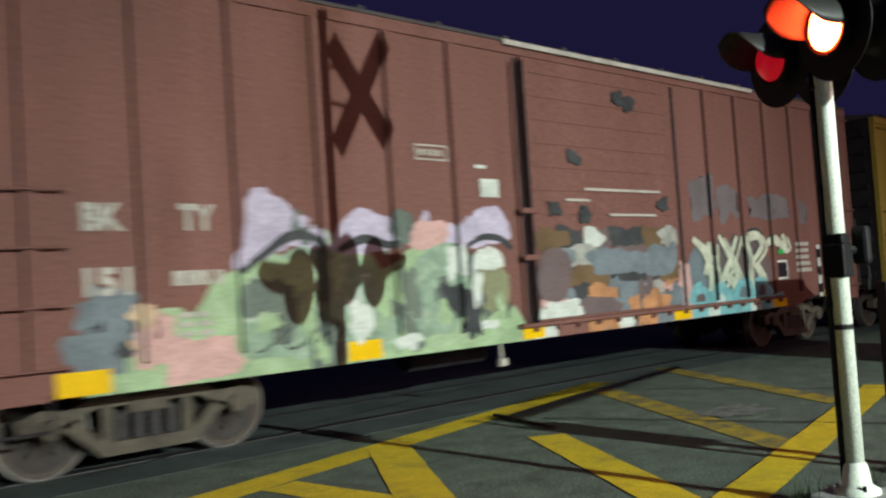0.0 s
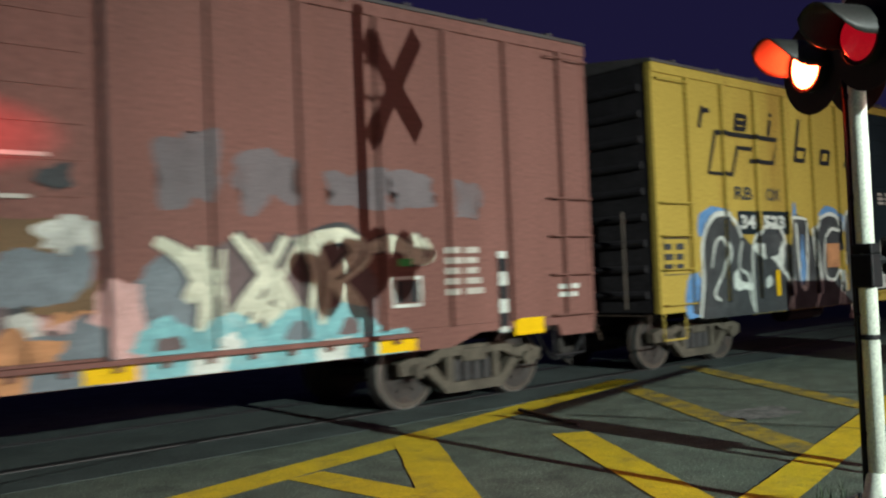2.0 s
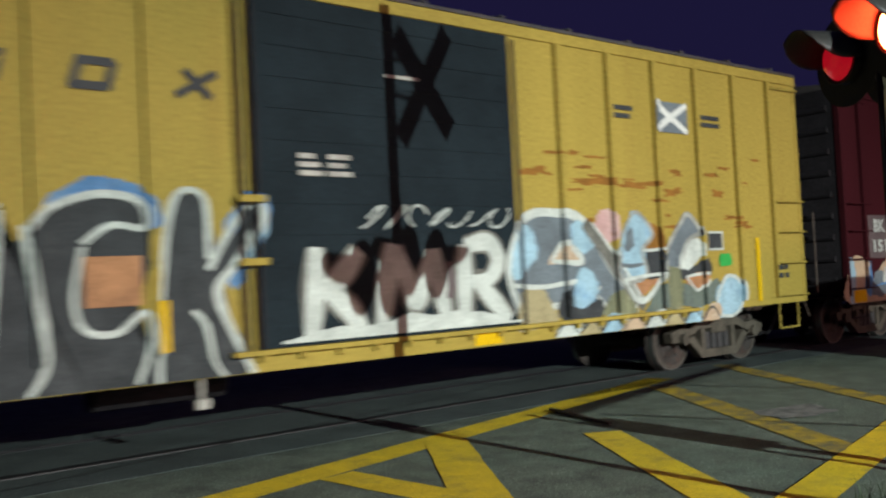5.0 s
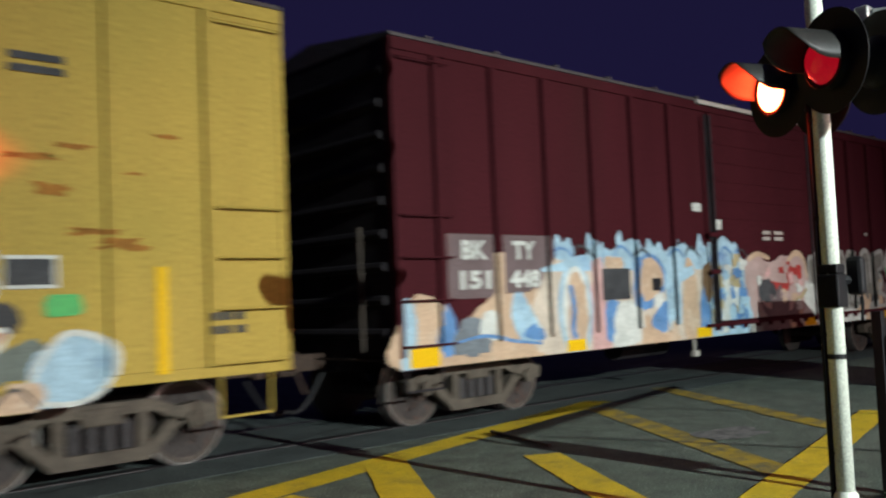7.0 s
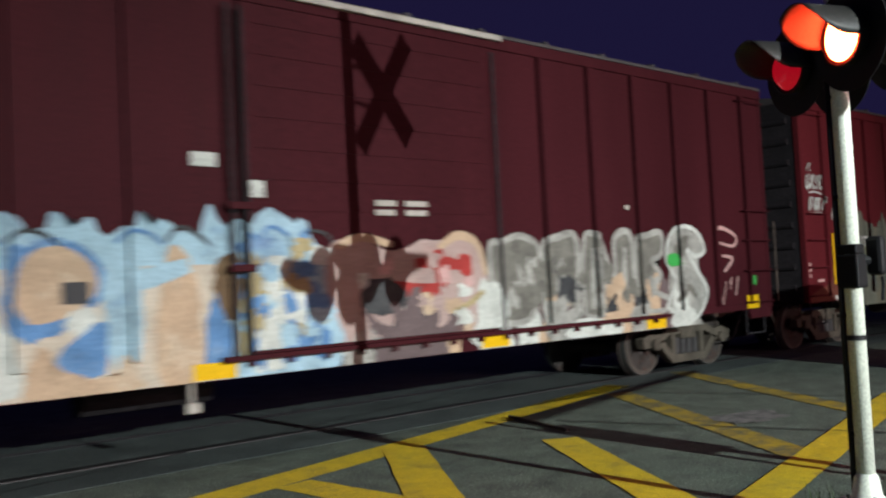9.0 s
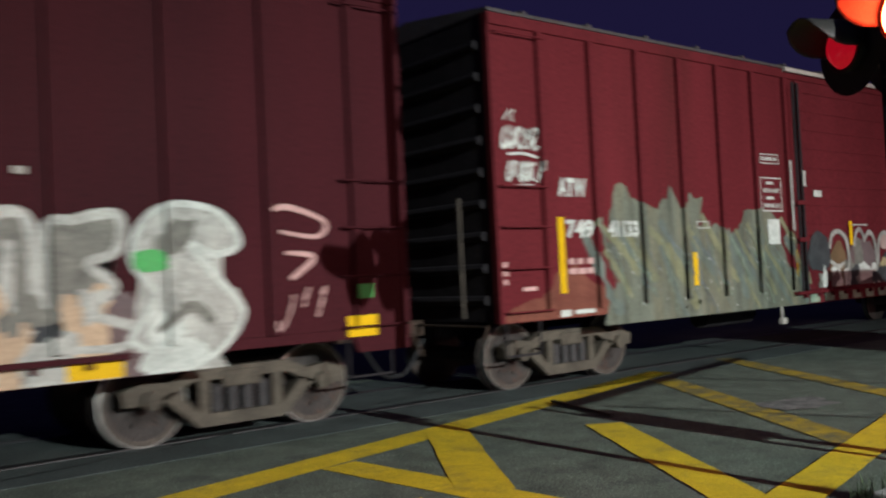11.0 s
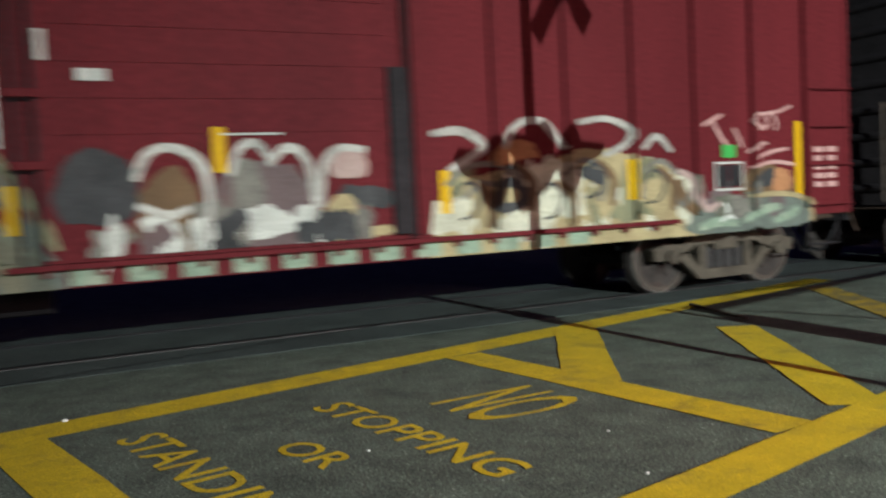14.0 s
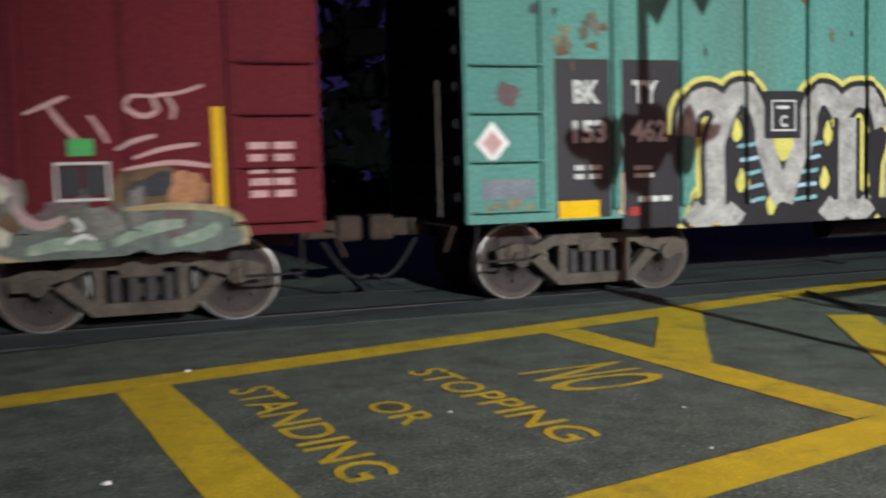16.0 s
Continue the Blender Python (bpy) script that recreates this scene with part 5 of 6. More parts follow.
    brush(c, E, 4, 0.1, (11.42, 1.1), (11.46, 1.5), (11.5, 1.9))
    brush(c, E, 4, 0.1, (12.14, 1.15), (12.12, 1.5), (12.16, 1.9))
    fill(c, G, 3, (12.4, 1.02), (12.4, 1.95), (12.65, 2.06), (13.0, 2.1), (12.98, 1.8), (12.75, 1.7), (12.95, 1.5), (12.75, 1.3), (13.1, 1.15), (13.0, 1.0), edge=E, w=0.09)
    fill(c, E, 3.6, (13.05, 1.05), (13.3, 1.4), (13.1, 1.7), (13.2, 2.05), (13.5, 2.2), (13.9, 2.12), (14.08, 1.85), (13.85, 1.75), (13.6, 1.85), (13.9, 1.5), (14.1, 1.2), (13.8, 0.86), (13.4, 0.86), edge=W, w=0.06)
    fill(c, G, 4.4, (13.3, 1.75), (13.4, 2.02), (13.7, 2.06), (13.6, 1.85))
    brush(c, G, 4.6, 0.1, (13.3, 1.1), (13.6, 1.3), (13.8, 1.15))
    spray(c, 9.7, 13.0, 1.05, 1.9, [E, G, "sp_dark", G], 26, 55, (0.1, 0.3), 4.2)
    fill(c, W, 4.8, (10.9, 0.76), (11.0, 0.94), (11.6, 0.96), (12.0, 0.9), (11.9, 0.76))
    fill(c, W, 4.8, (13.2, 0.78), (13.3, 1.0), (13.7, 0.96), (13.66, 0.78))
    brush(c, "sp_pink", 3, 0.05, (14.4, 2.15), (14.6, 2.18), (14.98, 2.05), (14.9, 1.9), (14.5, 1.95))
    brush(c, "sp_pink", 3, 0.05, (14.55, 1.75), (14.85, 1.7), (14.6, 1.5))
    scrawl(c, 14.4, 14.95, 0.95, 1.45, "sp_pink", 9, 3, 0.035)
    plain(c, 15.3, 15.5, 1.28, 1.42, "sticker_green", 7, "sticker")
    patch(c, 13.1, 13.4, 1.62, 1.8, "sticker_green", 9, 3)
    plain(c, 5.9, 6.15, 2.7, 2.83, "sp_white", 6)
    plain(c, 6.45, 6.6, 2.42, 2.58, "sp_white", 6)
    bars(c, 7.9, 8.7, 2.25, 2.45, "grey_letter", 2, 2, 6, 3)
    bars(c, 12.2, 12.35, 2.4, 2.5, "grey_letter", 1, 1, 6, 3)
    for a, b, z in ((0.12, 0.56, 0.76), (2.78, 3.17, 0.755), (5.85, 6.28, 0.755), (9.4, 9.85, 0.755), (12.55, 13.0, 0.755), (15.2, 15.55, 0.9)):
        reflector(c, a, b, z, z + (0.21 if z != 0.755 else 0.15))


def paint_red(c):
    lettering(c, "ATW", 1.0, 2.36, 0.21, "sp_white", 0.012, 0.5)
    lettering(c, "749", 1.1, 1.86, 0.2, "sp_white", 0.012, 0.5)
    lettering(c, "41133", 1.87, 1.86, 0.19, "sp_white", 0.012, 0.58, 7)
    bars(c, 1.12, 1.6, 1.38, 1.62, "sp_pink", 2, 3, 7, 6)
    jagged(c, 0.05, 2.6, 0.885, 1.3, "faded_red", 0.6, 3, 0.35)
    jagged(c, 1.75, 6.5, SILL, 1.95, "sp_moss", 1, 6, 0.4)
    patch(c, 1.95, 2.75, 1.1, 2.28, "sp_moss", 1.5, 4, 0.35)
    patch(c, 2.55, 3.35, 1.0, 2.22, "sp_moss", 1.6, 9, 0.35)
    patch(c, 3.0, 3.9, 0.9, 2.4, "sp_moss", 1.7, 2, 0.45)
    patch(c, 4.6, 5.9, 1.2, 2.2, "sp_moss", 1.8, 15, 0.3)
    rng = random.Random(64)
    # broad fan of bands, from high at the front end to low behind
    for k in range(30):
        bm = bmesh.new()
        x = 1.42 + 0.155 * k + rng.uniform(-0.1, 0.1)
        z = 1.9 + rng.uniform(-0.35, 0.15)
        run, drop, sag = rng.uniform(0.45, 0.95), rng.uniform(0.6, 1.15), rng.uniform(-0.12, 0.12)
        stroke(bm, [(x + run * i / 8, z + 0.1 - drop * i / 8 + sag * math.sin(math.pi * i / 8)) for i in range(9)], rng.uniform(0.07, 0.2))
        clip_sill(bm)
        paint("graffiti", bm, ("sp_slate", "sp_olive", "sp_moss", "sp_olive", "sp_slate")[k % 5], c, 2 + 0.05 * k)
    for k in range(60):
        bm = bmesh.new()
        x, z, sl = rng.uniform(1.7, 6.0), rng.uniform(0.85, 1.5), rng.uniform(0.02, 0.11)
        n = rng.randint(4, 8)
        stroke(bm, [(x + sl * i, z + 0.55 - 0.1 * i + 0.04 * math.sin(i + k)) for i in range(n)], rng.uniform(0.007, 0.02))
        clip_sill(bm)
        paint("graffiti", bm, ("sp_mint", "sp_grey", "sp_olive")[k % 3], c, 5 + 0.02 * k)
    rng = random.Random(65)
    bm = bmesh.new()
    for k in range(45):
        x, z = rng.uniform(1.8, 6.1), rng.uniform(0.85, 1.9)
        stroke(bm, [(x, z), (x + rng.uniform(0.02, 0.05), z - rng.uniform(0.02, 0.06))], rng.uniform(0.008, 0.016))
    paint("paint_runs", bm, "sp_white", c, 6.5)
    for k in range(2):
        scrawl(c, 0.12, 0.7, 2.88, 3.16, "sp_white", 3 + 8 * k, 5, 0.045, 7 + 0.3 * k)
        scrawl(c, 0.18, 0.74, 2.5, 2.76, "sp_white", 4 + 8 * k, 6, 0.045, 7 + 0.3 * k)
    brush(c, "sp_white", 7, 0.03, (0.2, 2.82), (0.45, 2.84), (0.68, 2.8))
    brush(c, "sp_white", 7, 0.03, (0.3, 2.46), (0.6, 2.47))
    scrawl(c, 0.15, 0.4, 3.2, 3.36, "sp_white", 6, 2, 0.03)
    bars(c, 0.05, 0.15, 1.3, 1.6, "sp_pink", 3, 1, 6, 3)
    bars(c, 0.35, 0.7, 1.22, 1.3, "sp_pink", 1, 1, 6, 3)
    plain(c, 0.95, 1.12, 0.9, 0.98, "sp_white", 6)
    plain(c, 1.2, 1.55, 0.92, 0.97, "sp_white", 6)
    outline_box(c, 5.34, 5.92, 2.2, 2.72, "sp_white", 0.018)
    lettering(c, "BOTH HASPS", 5.42, 2.49, 0.06, "sp_white", 0.003, 0.44, 7)
    lettering(c, "MOVING CAR", 5.42, 2.26, 0.06, "sp_white", 0.003, 0.44, 7)
    bars(c, 5.5, 5.8, 2.6, 2.67, "sp_white", 1, 1, 7, 3)
    bars(c, 5.5, 5.8, 2.37, 2.44, "sp_white", 1, 1, 7, 3)
    outline_box(c, 5.38, 5.88, 2.93, 3.08, "sp_white", 0.014)
    bars(c, 5.42, 5.84, 2.96, 3.05, "sp_white", 1, 4, 7, 3)
    outline_box(c, 3.72, 4.0, 1.95, 2.05, "sp_white", 0.012)
    plain(c, 5.5, 5.82, 1.7, 2.08, "sp_white", 6)
    plain(c, 6.1, 6.14, 1.9, 3.0, "sp_white", 7)
    plain(c, 6.75, 6.98, 2.44, 2.54, "sp_white", 6)
    plain(c, 6.46, 6.52, 2.6, 2.85, "sp_white", 6)
    # door
    fill(c, "sp_dark", 1, (6.55, 1.3), (6.6, 1.8), (6.9, 1.88), (7.15, 1.62), (7.1, 1.3))
    fill(c, "sp_rust", 1.4, (7.2, 1.0), (7.2, 1.5), (7.45, 1.72), (7.66, 1.5), (7.64, 1.0))
    fill(c, "sp_faded", 1.4, (7.8, 1.0), (7.85, 1.6), (8.2, 1.76), (8.6, 1.6), (8.64, 1.0))
    fill(c, "sp_pewter", 1.6, (7.95, 1.2), (8.0, 1.7), (8.2, 1.7), (8.2, 1.2))
    for pts in (((7.15, 1.6), (7.25, 1.82), (7.46, 1.88), (7.7, 1.74), (7.76, 1.4), (7.7, 1.04)), ((7.95, 1.62), (8.05, 1.86), (8.2, 1.9), (8.34, 1.72)),
                ((8.3, 1.7), (8.48, 1.86), (8.66, 1.74), (8.72, 1.4), (8.7, 1.06)), ((8.78, 1.3), (8.82, 1.68), (8.98, 1.84), (9.25, 1.82)), ((7.15, 1.4), (7.4, 1.3), (7.6, 1.36))):
        brush(c, "sp_silver", 4, 0.075, *pts)
    fill(c, "sp_pinkwhite", 3, (8.92, 1.58), (8.95, 1.8), (9.22, 1.8), (9.24, 1.58))
    fill(c, "sp_dark", 2.6, (8.95, 1.3), (9.0, 1.48), (9.45, 1.46), (9.45, 1.3))
    fill(c, "sp_cream", 3, (8.86, 1.0), (8.9, 1.4), (9.1, 1.36), (9.2, 1.12), (9.46, 1.1), (9.45, 0.99))
    fill(c, "sp_white", 3, (8.0, 1.08), (8.05, 1.3), (8.25, 1.32), (8.5, 1.22), (8.6, 1.08))
    spray(c, 6.7, 9.5, 0.98, 1.25, ["sp_pewter", "sp_white", "sp_faded", "sp_dark"], 18, 66, (0.12, 0.35), 2)
    bars(c, 7.9, 8.5, 1.97, 2.0, "sp_white", 1, 1, 7, 2)
    for k in range(12):
        plain(c, 6.6 + 0.45 * k, 6.88 + 0.45 * k, 0.755, 0.9, "sp_mint", 6)
    # right end
    jagged(c, 9.9, 13.5, SILL, 1.75, "sp_cream", 1, 14, 0.35)
    spray(c, 9.95, 13.4, 0.9, 1.7, ["sp_cream", "sp_paper", "sp_cream", "sp_paper", "sp_olive"], 44, 68, (0.15, 0.5), 2)
    for pts in (((10.1, 1.45), (10.35, 1.62), (10.7, 1.64), (10.98, 1.45), (11.08, 1.15)), ((10.3, 1.3), (10.5, 1.45), (10.75, 1.42)), ((11.5, 1.5), (11.8, 1.66), (12.05, 1.5), (12.0, 1.2)),
                ((12.5, 1.2), (12.6, 1.5), (12.85, 1.62), (13.1, 1.45)), ((13.0, 1.3), (13.15, 1.1), (13.3, 1.3))):
        brush(c, "sp_pewter", 6, 0.06, *pts)
    fill(c, "sp_orange", 6, (10.6, 1.66), (10.75, 1.84), (11.1, 1.84), (11.2, 1.68))
    fill(c, "sp_dark", 6.2, (11.7, 1.45), (11.8, 1.6), (12.05, 1.58), (12.0, 1.42))
    for pts in (((9.96, 1.96), (10.3, 1.99), (10.56, 1.84), (10.4, 1.72), (10.15, 1.6)), ((10.8, 1.8), (10.95, 2.04), (11.25, 2.08), (11.45, 1.9), (11.55, 1.78)),
                ((11.72, 2.06), (12.1, 2.1), (12.42, 1.98), (12.36, 1.82), (12.05, 1.7)), ((12.6, 1.76), (12.8, 1.9), (13.0, 1.72))):
        brush(c, "sp_silver", 7.6, 0.08, *pts)
    for x, z in ((10.2, 1.35), (10.7, 1.5), (11.2, 1.3), (11.75, 1.5), (12.6, 1.4)):
        brush(c, "sp_dark", 7.4, 0.035, (x, z), (x + 0.15, z + 0.12), (x + 0.3, z), (x + 0.22, z - 0.2), (x + 0.05, z - 0.25))
        brush(c, "sp_rust", 7.2, 0.09, (x + 0.2, z + 0.15), (x + 0.42, z - 0.05), (x + 0.4, z - 0.35))
    fill(c, "sp_dark", 7.7, (10.66, 1.2), (10.68, 1.46), (11.02, 1.44), (11.04, 1.2))
    fill(c, "sp_cream", 7.9, (10.74, 1.28), (10.78, 1.38), (10.92, 1.36), (10.9, 1.26))
    K = "sp_pink"
    for pts in (((13.44, 1.99), (13.6, 2.06), (13.78, 2.14)), ((13.62, 2.08), (13.74, 1.9), (13.86, 1.76)), ((13.96, 1.98), (14.05, 1.84), (14.1, 1.74)),
                ((14.5, 2.14), (14.32, 2.14), (14.26, 2.04), (14.4, 1.97), (14.52, 2.02), (14.5, 2.14), (14.7, 2.17), (14.92, 2.24)), ((14.6, 2.15), (14.66, 2.04), (14.64, 1.94)),
                ((14.16, 1.68), (14.34, 1.76), (14.5, 1.8)), ((14.3, 1.6), (14.55, 1.68), (14.85, 1.72)), ((14.2, 1.5), (14.6, 1.56), (14.95, 1.52))):
        brush(c, K, 7, 0.04, *pts, name="scrawl")
    fill(c, "sp_rust", 3, (14.1, 1.2), (14.15, 1.48), (14.5, 1.52), (14.8, 1.4), (14.95, 1.15), (14.5, 1.1))
    fill(c, "sp_dark", 3.6, (14.25, 1.26), (14.3, 1.42), (14.6, 1.44), (14.62, 1.28))
    fill(c, "sp_orange", 3.8, (14.62, 1.2), (14.66, 1.46), (14.88, 1.44), (14.86, 1.2))
    fill(c, "sp_slate", 3.2, (13.3, 0.75), (13.35, 1.0), (13.8, 1.08), (14.3, 1.12), (14.9, 1.14), (15.2, 1.06), (15.24, 0.8), (14.5, 0.75))
    for pts in (((14.1, 0.86), (14.4, 0.98), (14.7, 1.02)), ((14.6, 0.84), (14.9, 0.92), (15.0, 1.0)), ((13.4, 0.82), (13.7, 0.88), (14.0, 0.84))):
        brush(c, "sp_mint", 5, 0.1, *pts)
    brush(c, "sp_cream", 6, 0.06, (14.2, 1.16), (14.7, 1.17), (15.1, 1.1), (15.24, 0.92), (15.22, 0.8))
    brush(c, "sp_pinkwhite", 6, 0.08, (13.1, 1.5), (13.3, 1.4), (13.34, 1.2), (13.5, 1.04), (13.72, 1.1))
    brush(c, "sp_rust", 5, 0.16, (13.1, 1.4), (13.15, 1.2), (13.35, 1.0))
    brush(c, "sp_white", 7, 0.04, (13.72, 0.88), (13.86, 0.94), (13.94, 0.9))
    brush(c, "sp_white", 7, 0.04, (13.78, 1.1), (13.84, 1.02), (13.8, 0.98))
    spray(c, 13.2, 15.0, 0.9, 1.4, ["sp_moss", "sp_pewter", "sp_faded"], 14, 71, (0.12, 0.34), 2.2)
    outline_box(c, 13.65, 14.1, 1.24, 1.58, "sp_white", 0.025, 8)
    plain(c, 13.69, 13.86, 1.29, 1.54, "black", 7)
    plain(c, 13.89, 14.06, 1.29, 1.54, "black", 7)
    plain(c, 13.77, 13.98, 1.63, 1.78, "sticker_green", 8, "sticker")
    bars(c, 15.3, 15.75, 1.2, 1.75, "sp_pink", 5, 2, 6, 11)
    for x, z0, z1 in ((0.97, 1.18, 2.1), (3.6, 1.16, 1.62), (6.16, 1.2, 1.6), (7.82, 1.65, 2.05), (10.05, 1.17, 1.6), (12.38, 1.2, 1.65), (14.98, 1.13, 2.05)):
        reflector(c, x, x + 0.1, z0, z1)


def paint_teal(c):
    plain(c, 0.96, 1.58, 0.9, 2.52, "black", 1)
    plain(c, 1.72, 2.40, 0.76, 2.52, "black", 1)
    lettering(c, "BK", 1.16, 2.08, 0.22, "sp_white", 0.012, 0.3)
    lettering(c, "TY", 1.84, 2.08, 0.22, "sp_white", 0.012, 0.3)
    lettering(c, "153", 1.15, 1.68, 0.21, "sp_white", 0.012, 0.38)
    lettering(c, "462", 1.82, 1.68, 0.21, "sp_white", 0.012, 0.42)
    bars(c, 1.16, 1.5, 1.28, 1.46, "sp_white", 2, 2, 7, 3)
    bars(c, 1.85, 2.2, 1.28, 1.44, "sp_white", 2, 1, 7, 4)
    bars(c, 1.9, 2.3, 1.02, 1.12, "sp_white", 1, 3, 7, 5)
    plain(c, 1.66, 1.72, 0.92, 1.35, "sp_peach", 6)
    plain(c, 1.78, 1.92, 0.9, 0.99, "sp_red", 6)
    bm = bmesh.new()
    flat(bm, [(0.09, 1.68), (0.27, 1.47), (0.45, 1.68), (0.27, 1.9)])
    paint("placard", bm, "white", c, 6)
    bm = bmesh.new()
    flat(bm, [(0.16, 1.68), (0.27, 1.56), (0.38, 1.68), (0.27, 1.8)])
    paint("placard", bm, "sp_pink", c, 7)
    plain(c, 0.15, 0.72, 1.12, 1.32, "sp_grey", 2)
    patch(c, 0.35, 0.55, 2.05, 2.25, "sp_faded", 2, 4, 0.3, "rust_stain")
    rng = random.Random(31)
    for k in range(14):
        x, z = rng.uniform(0.95, 1.5), rng.uniform(2.56, 2.86)
        patch(c, x, x + rng.uniform(0.04, 0.14), z, z + rng.uniform(0.05, 0.16), ("sp_moss", "sp_rust", "sp_olive")[k % 3], 1 + 0.1 * k, k + 0.3, 0.6, "rust_stain")
    for k in range(22):
        x, z = rng.uniform(0.2, 5.6), rng.uniform(2.35, 3.9)
        patch(c, x, x + rng.uniform(0.02, 0.07), z, z + rng.uniform(0.03, 0.13), ("sp_rust", "sp_moss", "sp_dark")[k % 3], 1 + 0.05 * k, k + 9.3, 0.6, "rust_stain")
    for k in range(8):
        x, z = rng.uniform(0.05, 0.7), rng.uniform(0.92, 1.15)
        patch(c, x, x + rng.uniform(0.06, 0.2), z, z + rng.uniform(0.04, 0.12), ("sp_moss", "sp_olive")[k % 2], 1 + 0.1 * k, k + 40.3, 0.6, "rust_stain")
    lines = (((2.48, 1.72), (2.52, 2.0), (2.76, 2.12), (2.95, 1.95), (2.84, 1.65), (2.84, 1.2), (2.84, 0.9)), ((2.94, 1.9), (3.1, 2.16), (3.28, 2.12), (3.42, 1.8), (3.58, 1.3), (3.7, 0.98)),
             ((3.72, 0.98), (3.85, 1.35), (4.0, 1.8), (4.14, 2.12), (4.34, 2.14), (4.48, 1.95)), ((4.44, 1.9), (4.66, 2.12), (4.92, 2.08), (5.02, 1.78)),
             ((4.58, 1.9), (4.58, 1.4), (4.58, 0.9)), ((2.52, 0.94), (2.66, 0.84), (2.84, 0.9), (3.02, 0.84), (3.12, 0.94)), ((4.26, 0.94), (4.4, 0.84), (4.58, 0.9), (4.76, 0.84), (4.9, 0.94)))
    jagged(c, 2.42, 6.4, SILL, 1.98, "sp_yellow", 1.2, 3, 0.1)
    jagged(c, 2.46, 6.35, SILL, 1.95, "black", 1.8, 3, 0.1)
    for n, (mat, w) in enumerate((("sp_yellow", 0.48), ("black", 0.37), ("sp_silver", 0.24))):
        for k, pts in enumerate(lines):
            brush(c, mat, 2 + 1.6 * n + 0.15 * k, w, *pts, even=True)
    fill(c, "black", 4.8, (2.98, 0.78), (3.0, 1.6), (3.2, 1.95), (3.6, 1.9), (3.9, 1.9), (4.25, 1.95), (4.44, 1.6), (4.42, 0.78), soft=0.02)
    for x, z in ((3.05, 1.75), (3.1, 1.2), (4.2, 1.2), (4.25, 1.7), (3.5, 0.95)):
        fill(c, "sp_yellow", 5.1, (x, z), (x + 0.06, z + 0.16), (x + 0.12, z), (x + 0.05, z - 0.1), soft=0.02)
    fill(c, "sp_yellow", 7.5, (3.58, 1.68), (3.84, 1.68), (3.71, 1.42), soft=0.02)
    for k in range(5):
        bm = bmesh.new()
        stroke(bm, [(3.12 + 0.03 * k, 1.6 - 0.15 * k), (3.36 + 0.03 * k, 1.63 - 0.15 * k)], 0.06)
        stroke(bm, [(3.98 - 0.03 * k, 1.6 - 0.15 * k), (4.24 - 0.03 * k, 1.63 - 0.15 * k)], 0.06)
        paint("graffiti", bm, "sp_sky" if k % 2 else "sp_cyan", c, 5.0)
    wildstyle(c, 5.0, 6.3, 0.85, 2.1, "sp_silver", "sp_yellow", 37, 1, 0.26, 4)
    spray(c, 2.5, 6.3, 0.8, 1.3, ["sp_cyan", "sp_yellow"], 10, 81, (0.15, 0.4), 2)
    plain(c, 3.46, 3.94, 1.68, 2.2, "black", 8)
    outline_box(c, 3.55, 3.87, 1.76, 2.1, "sp_white", 0.018, 9)
    lettering(c, "C", 3.66, 1.81, 0.12, "sp_white", 0.006, 0.1, 9)
    bars(c, 3.62, 3.8, 1.99, 2.05, "sp_white", 1, 1, 9, 2)
    reflector(c, 0.98, 1.44, 0.9, 1.08)
    reflector(c, 2.52, 2.98, 0.755, 0.83)


paint_brown(car_brown)
paint_yellow(car_yellow)
paint_maroon(car_maroon)
paint_red(car_red)
paint_teal(car_teal)

# ---- things ----
MAST = (5.262, 2.298)
ARM = Vector((0.643, 0.766, 0))       # along the cross arm
LENS_DIR = Vector((-0.89, 0.455, 0))  # where the near lenses look
LAMP_Z = 2.747


def lamp_head(sig, c, facing):
    m = Matrix.Translation(c) @ facing.to_track_quat("Z", "Y").to_matrix().to_4x4()
    bm = bmesh.new()
    lathe(bm, [(0.001, 0.0), (0.1, 0.0), (0.15, 0.06), (0.16, 0.16), (0.15, 0.16), (0.15, 0.14)], m, 24)
    head = smooth(part("lamp_head", bm, "black_metal", sig, "black round lamp housing"))
    bm = bmesh.new()
    lathe(bm, [(0.156, 0.10), (0.295, 0.10), (0.295, 0.105), (0.156, 0.105)], m, 32)
    part("backing_disc", bm, "black_metal", head, "flat black backing disc")
    bm = bmesh.new()
    lathe(bm, [(0.158, 0.158), (0.13, 0.152), (0.1, 0.13), (0.001, 0.12)], m, 24)
    smooth(part("reflector_bowl", bm, "black_metal", head))
    bm = bmesh.new()
    rings = []
    for r, zz, cut in ((0.158, 0.10, 0.08), (0.16, 0.18, 0.12), (0.162, 0.25, 0.11), (0.164, 0.31, 0.05), (0.165, 0.36, -0.06), (0.166, 0.41, -0.24), (0.168, 0.45, -0.5)):
        ring = []
        for k in range(17):
            half = math.pi * 0.5 * (1 + cut)
            a = -half + 2 * half * k / 16
            ring.append(bm.verts.new(m @ Vector((r * math.sin(a), r * math.cos(a), zz))))
        rings.append(ring)
    for p, q in zip(rings, rings[1:]):
        for k in range(16):
            bm.faces.new((p[k], p[k + 1], q[k + 1], q[k]))
    ob = smooth(part("hood", bm, "visor", head, "black visor over the lens"))
    so = ob.modifiers.new("thick", "SOLIDIFY")
    so.thickness = 0.006
    return m


def lit_lens(sig):
    bm = bmesh.new()
    lathe(bm, [(0.132, 0.156), (0.09, 0.171), (0.001, 0.176)], Matrix(), 24)
    return smooth(part("lit_lens", bm, GLOW, sig, "glowing red lens"))


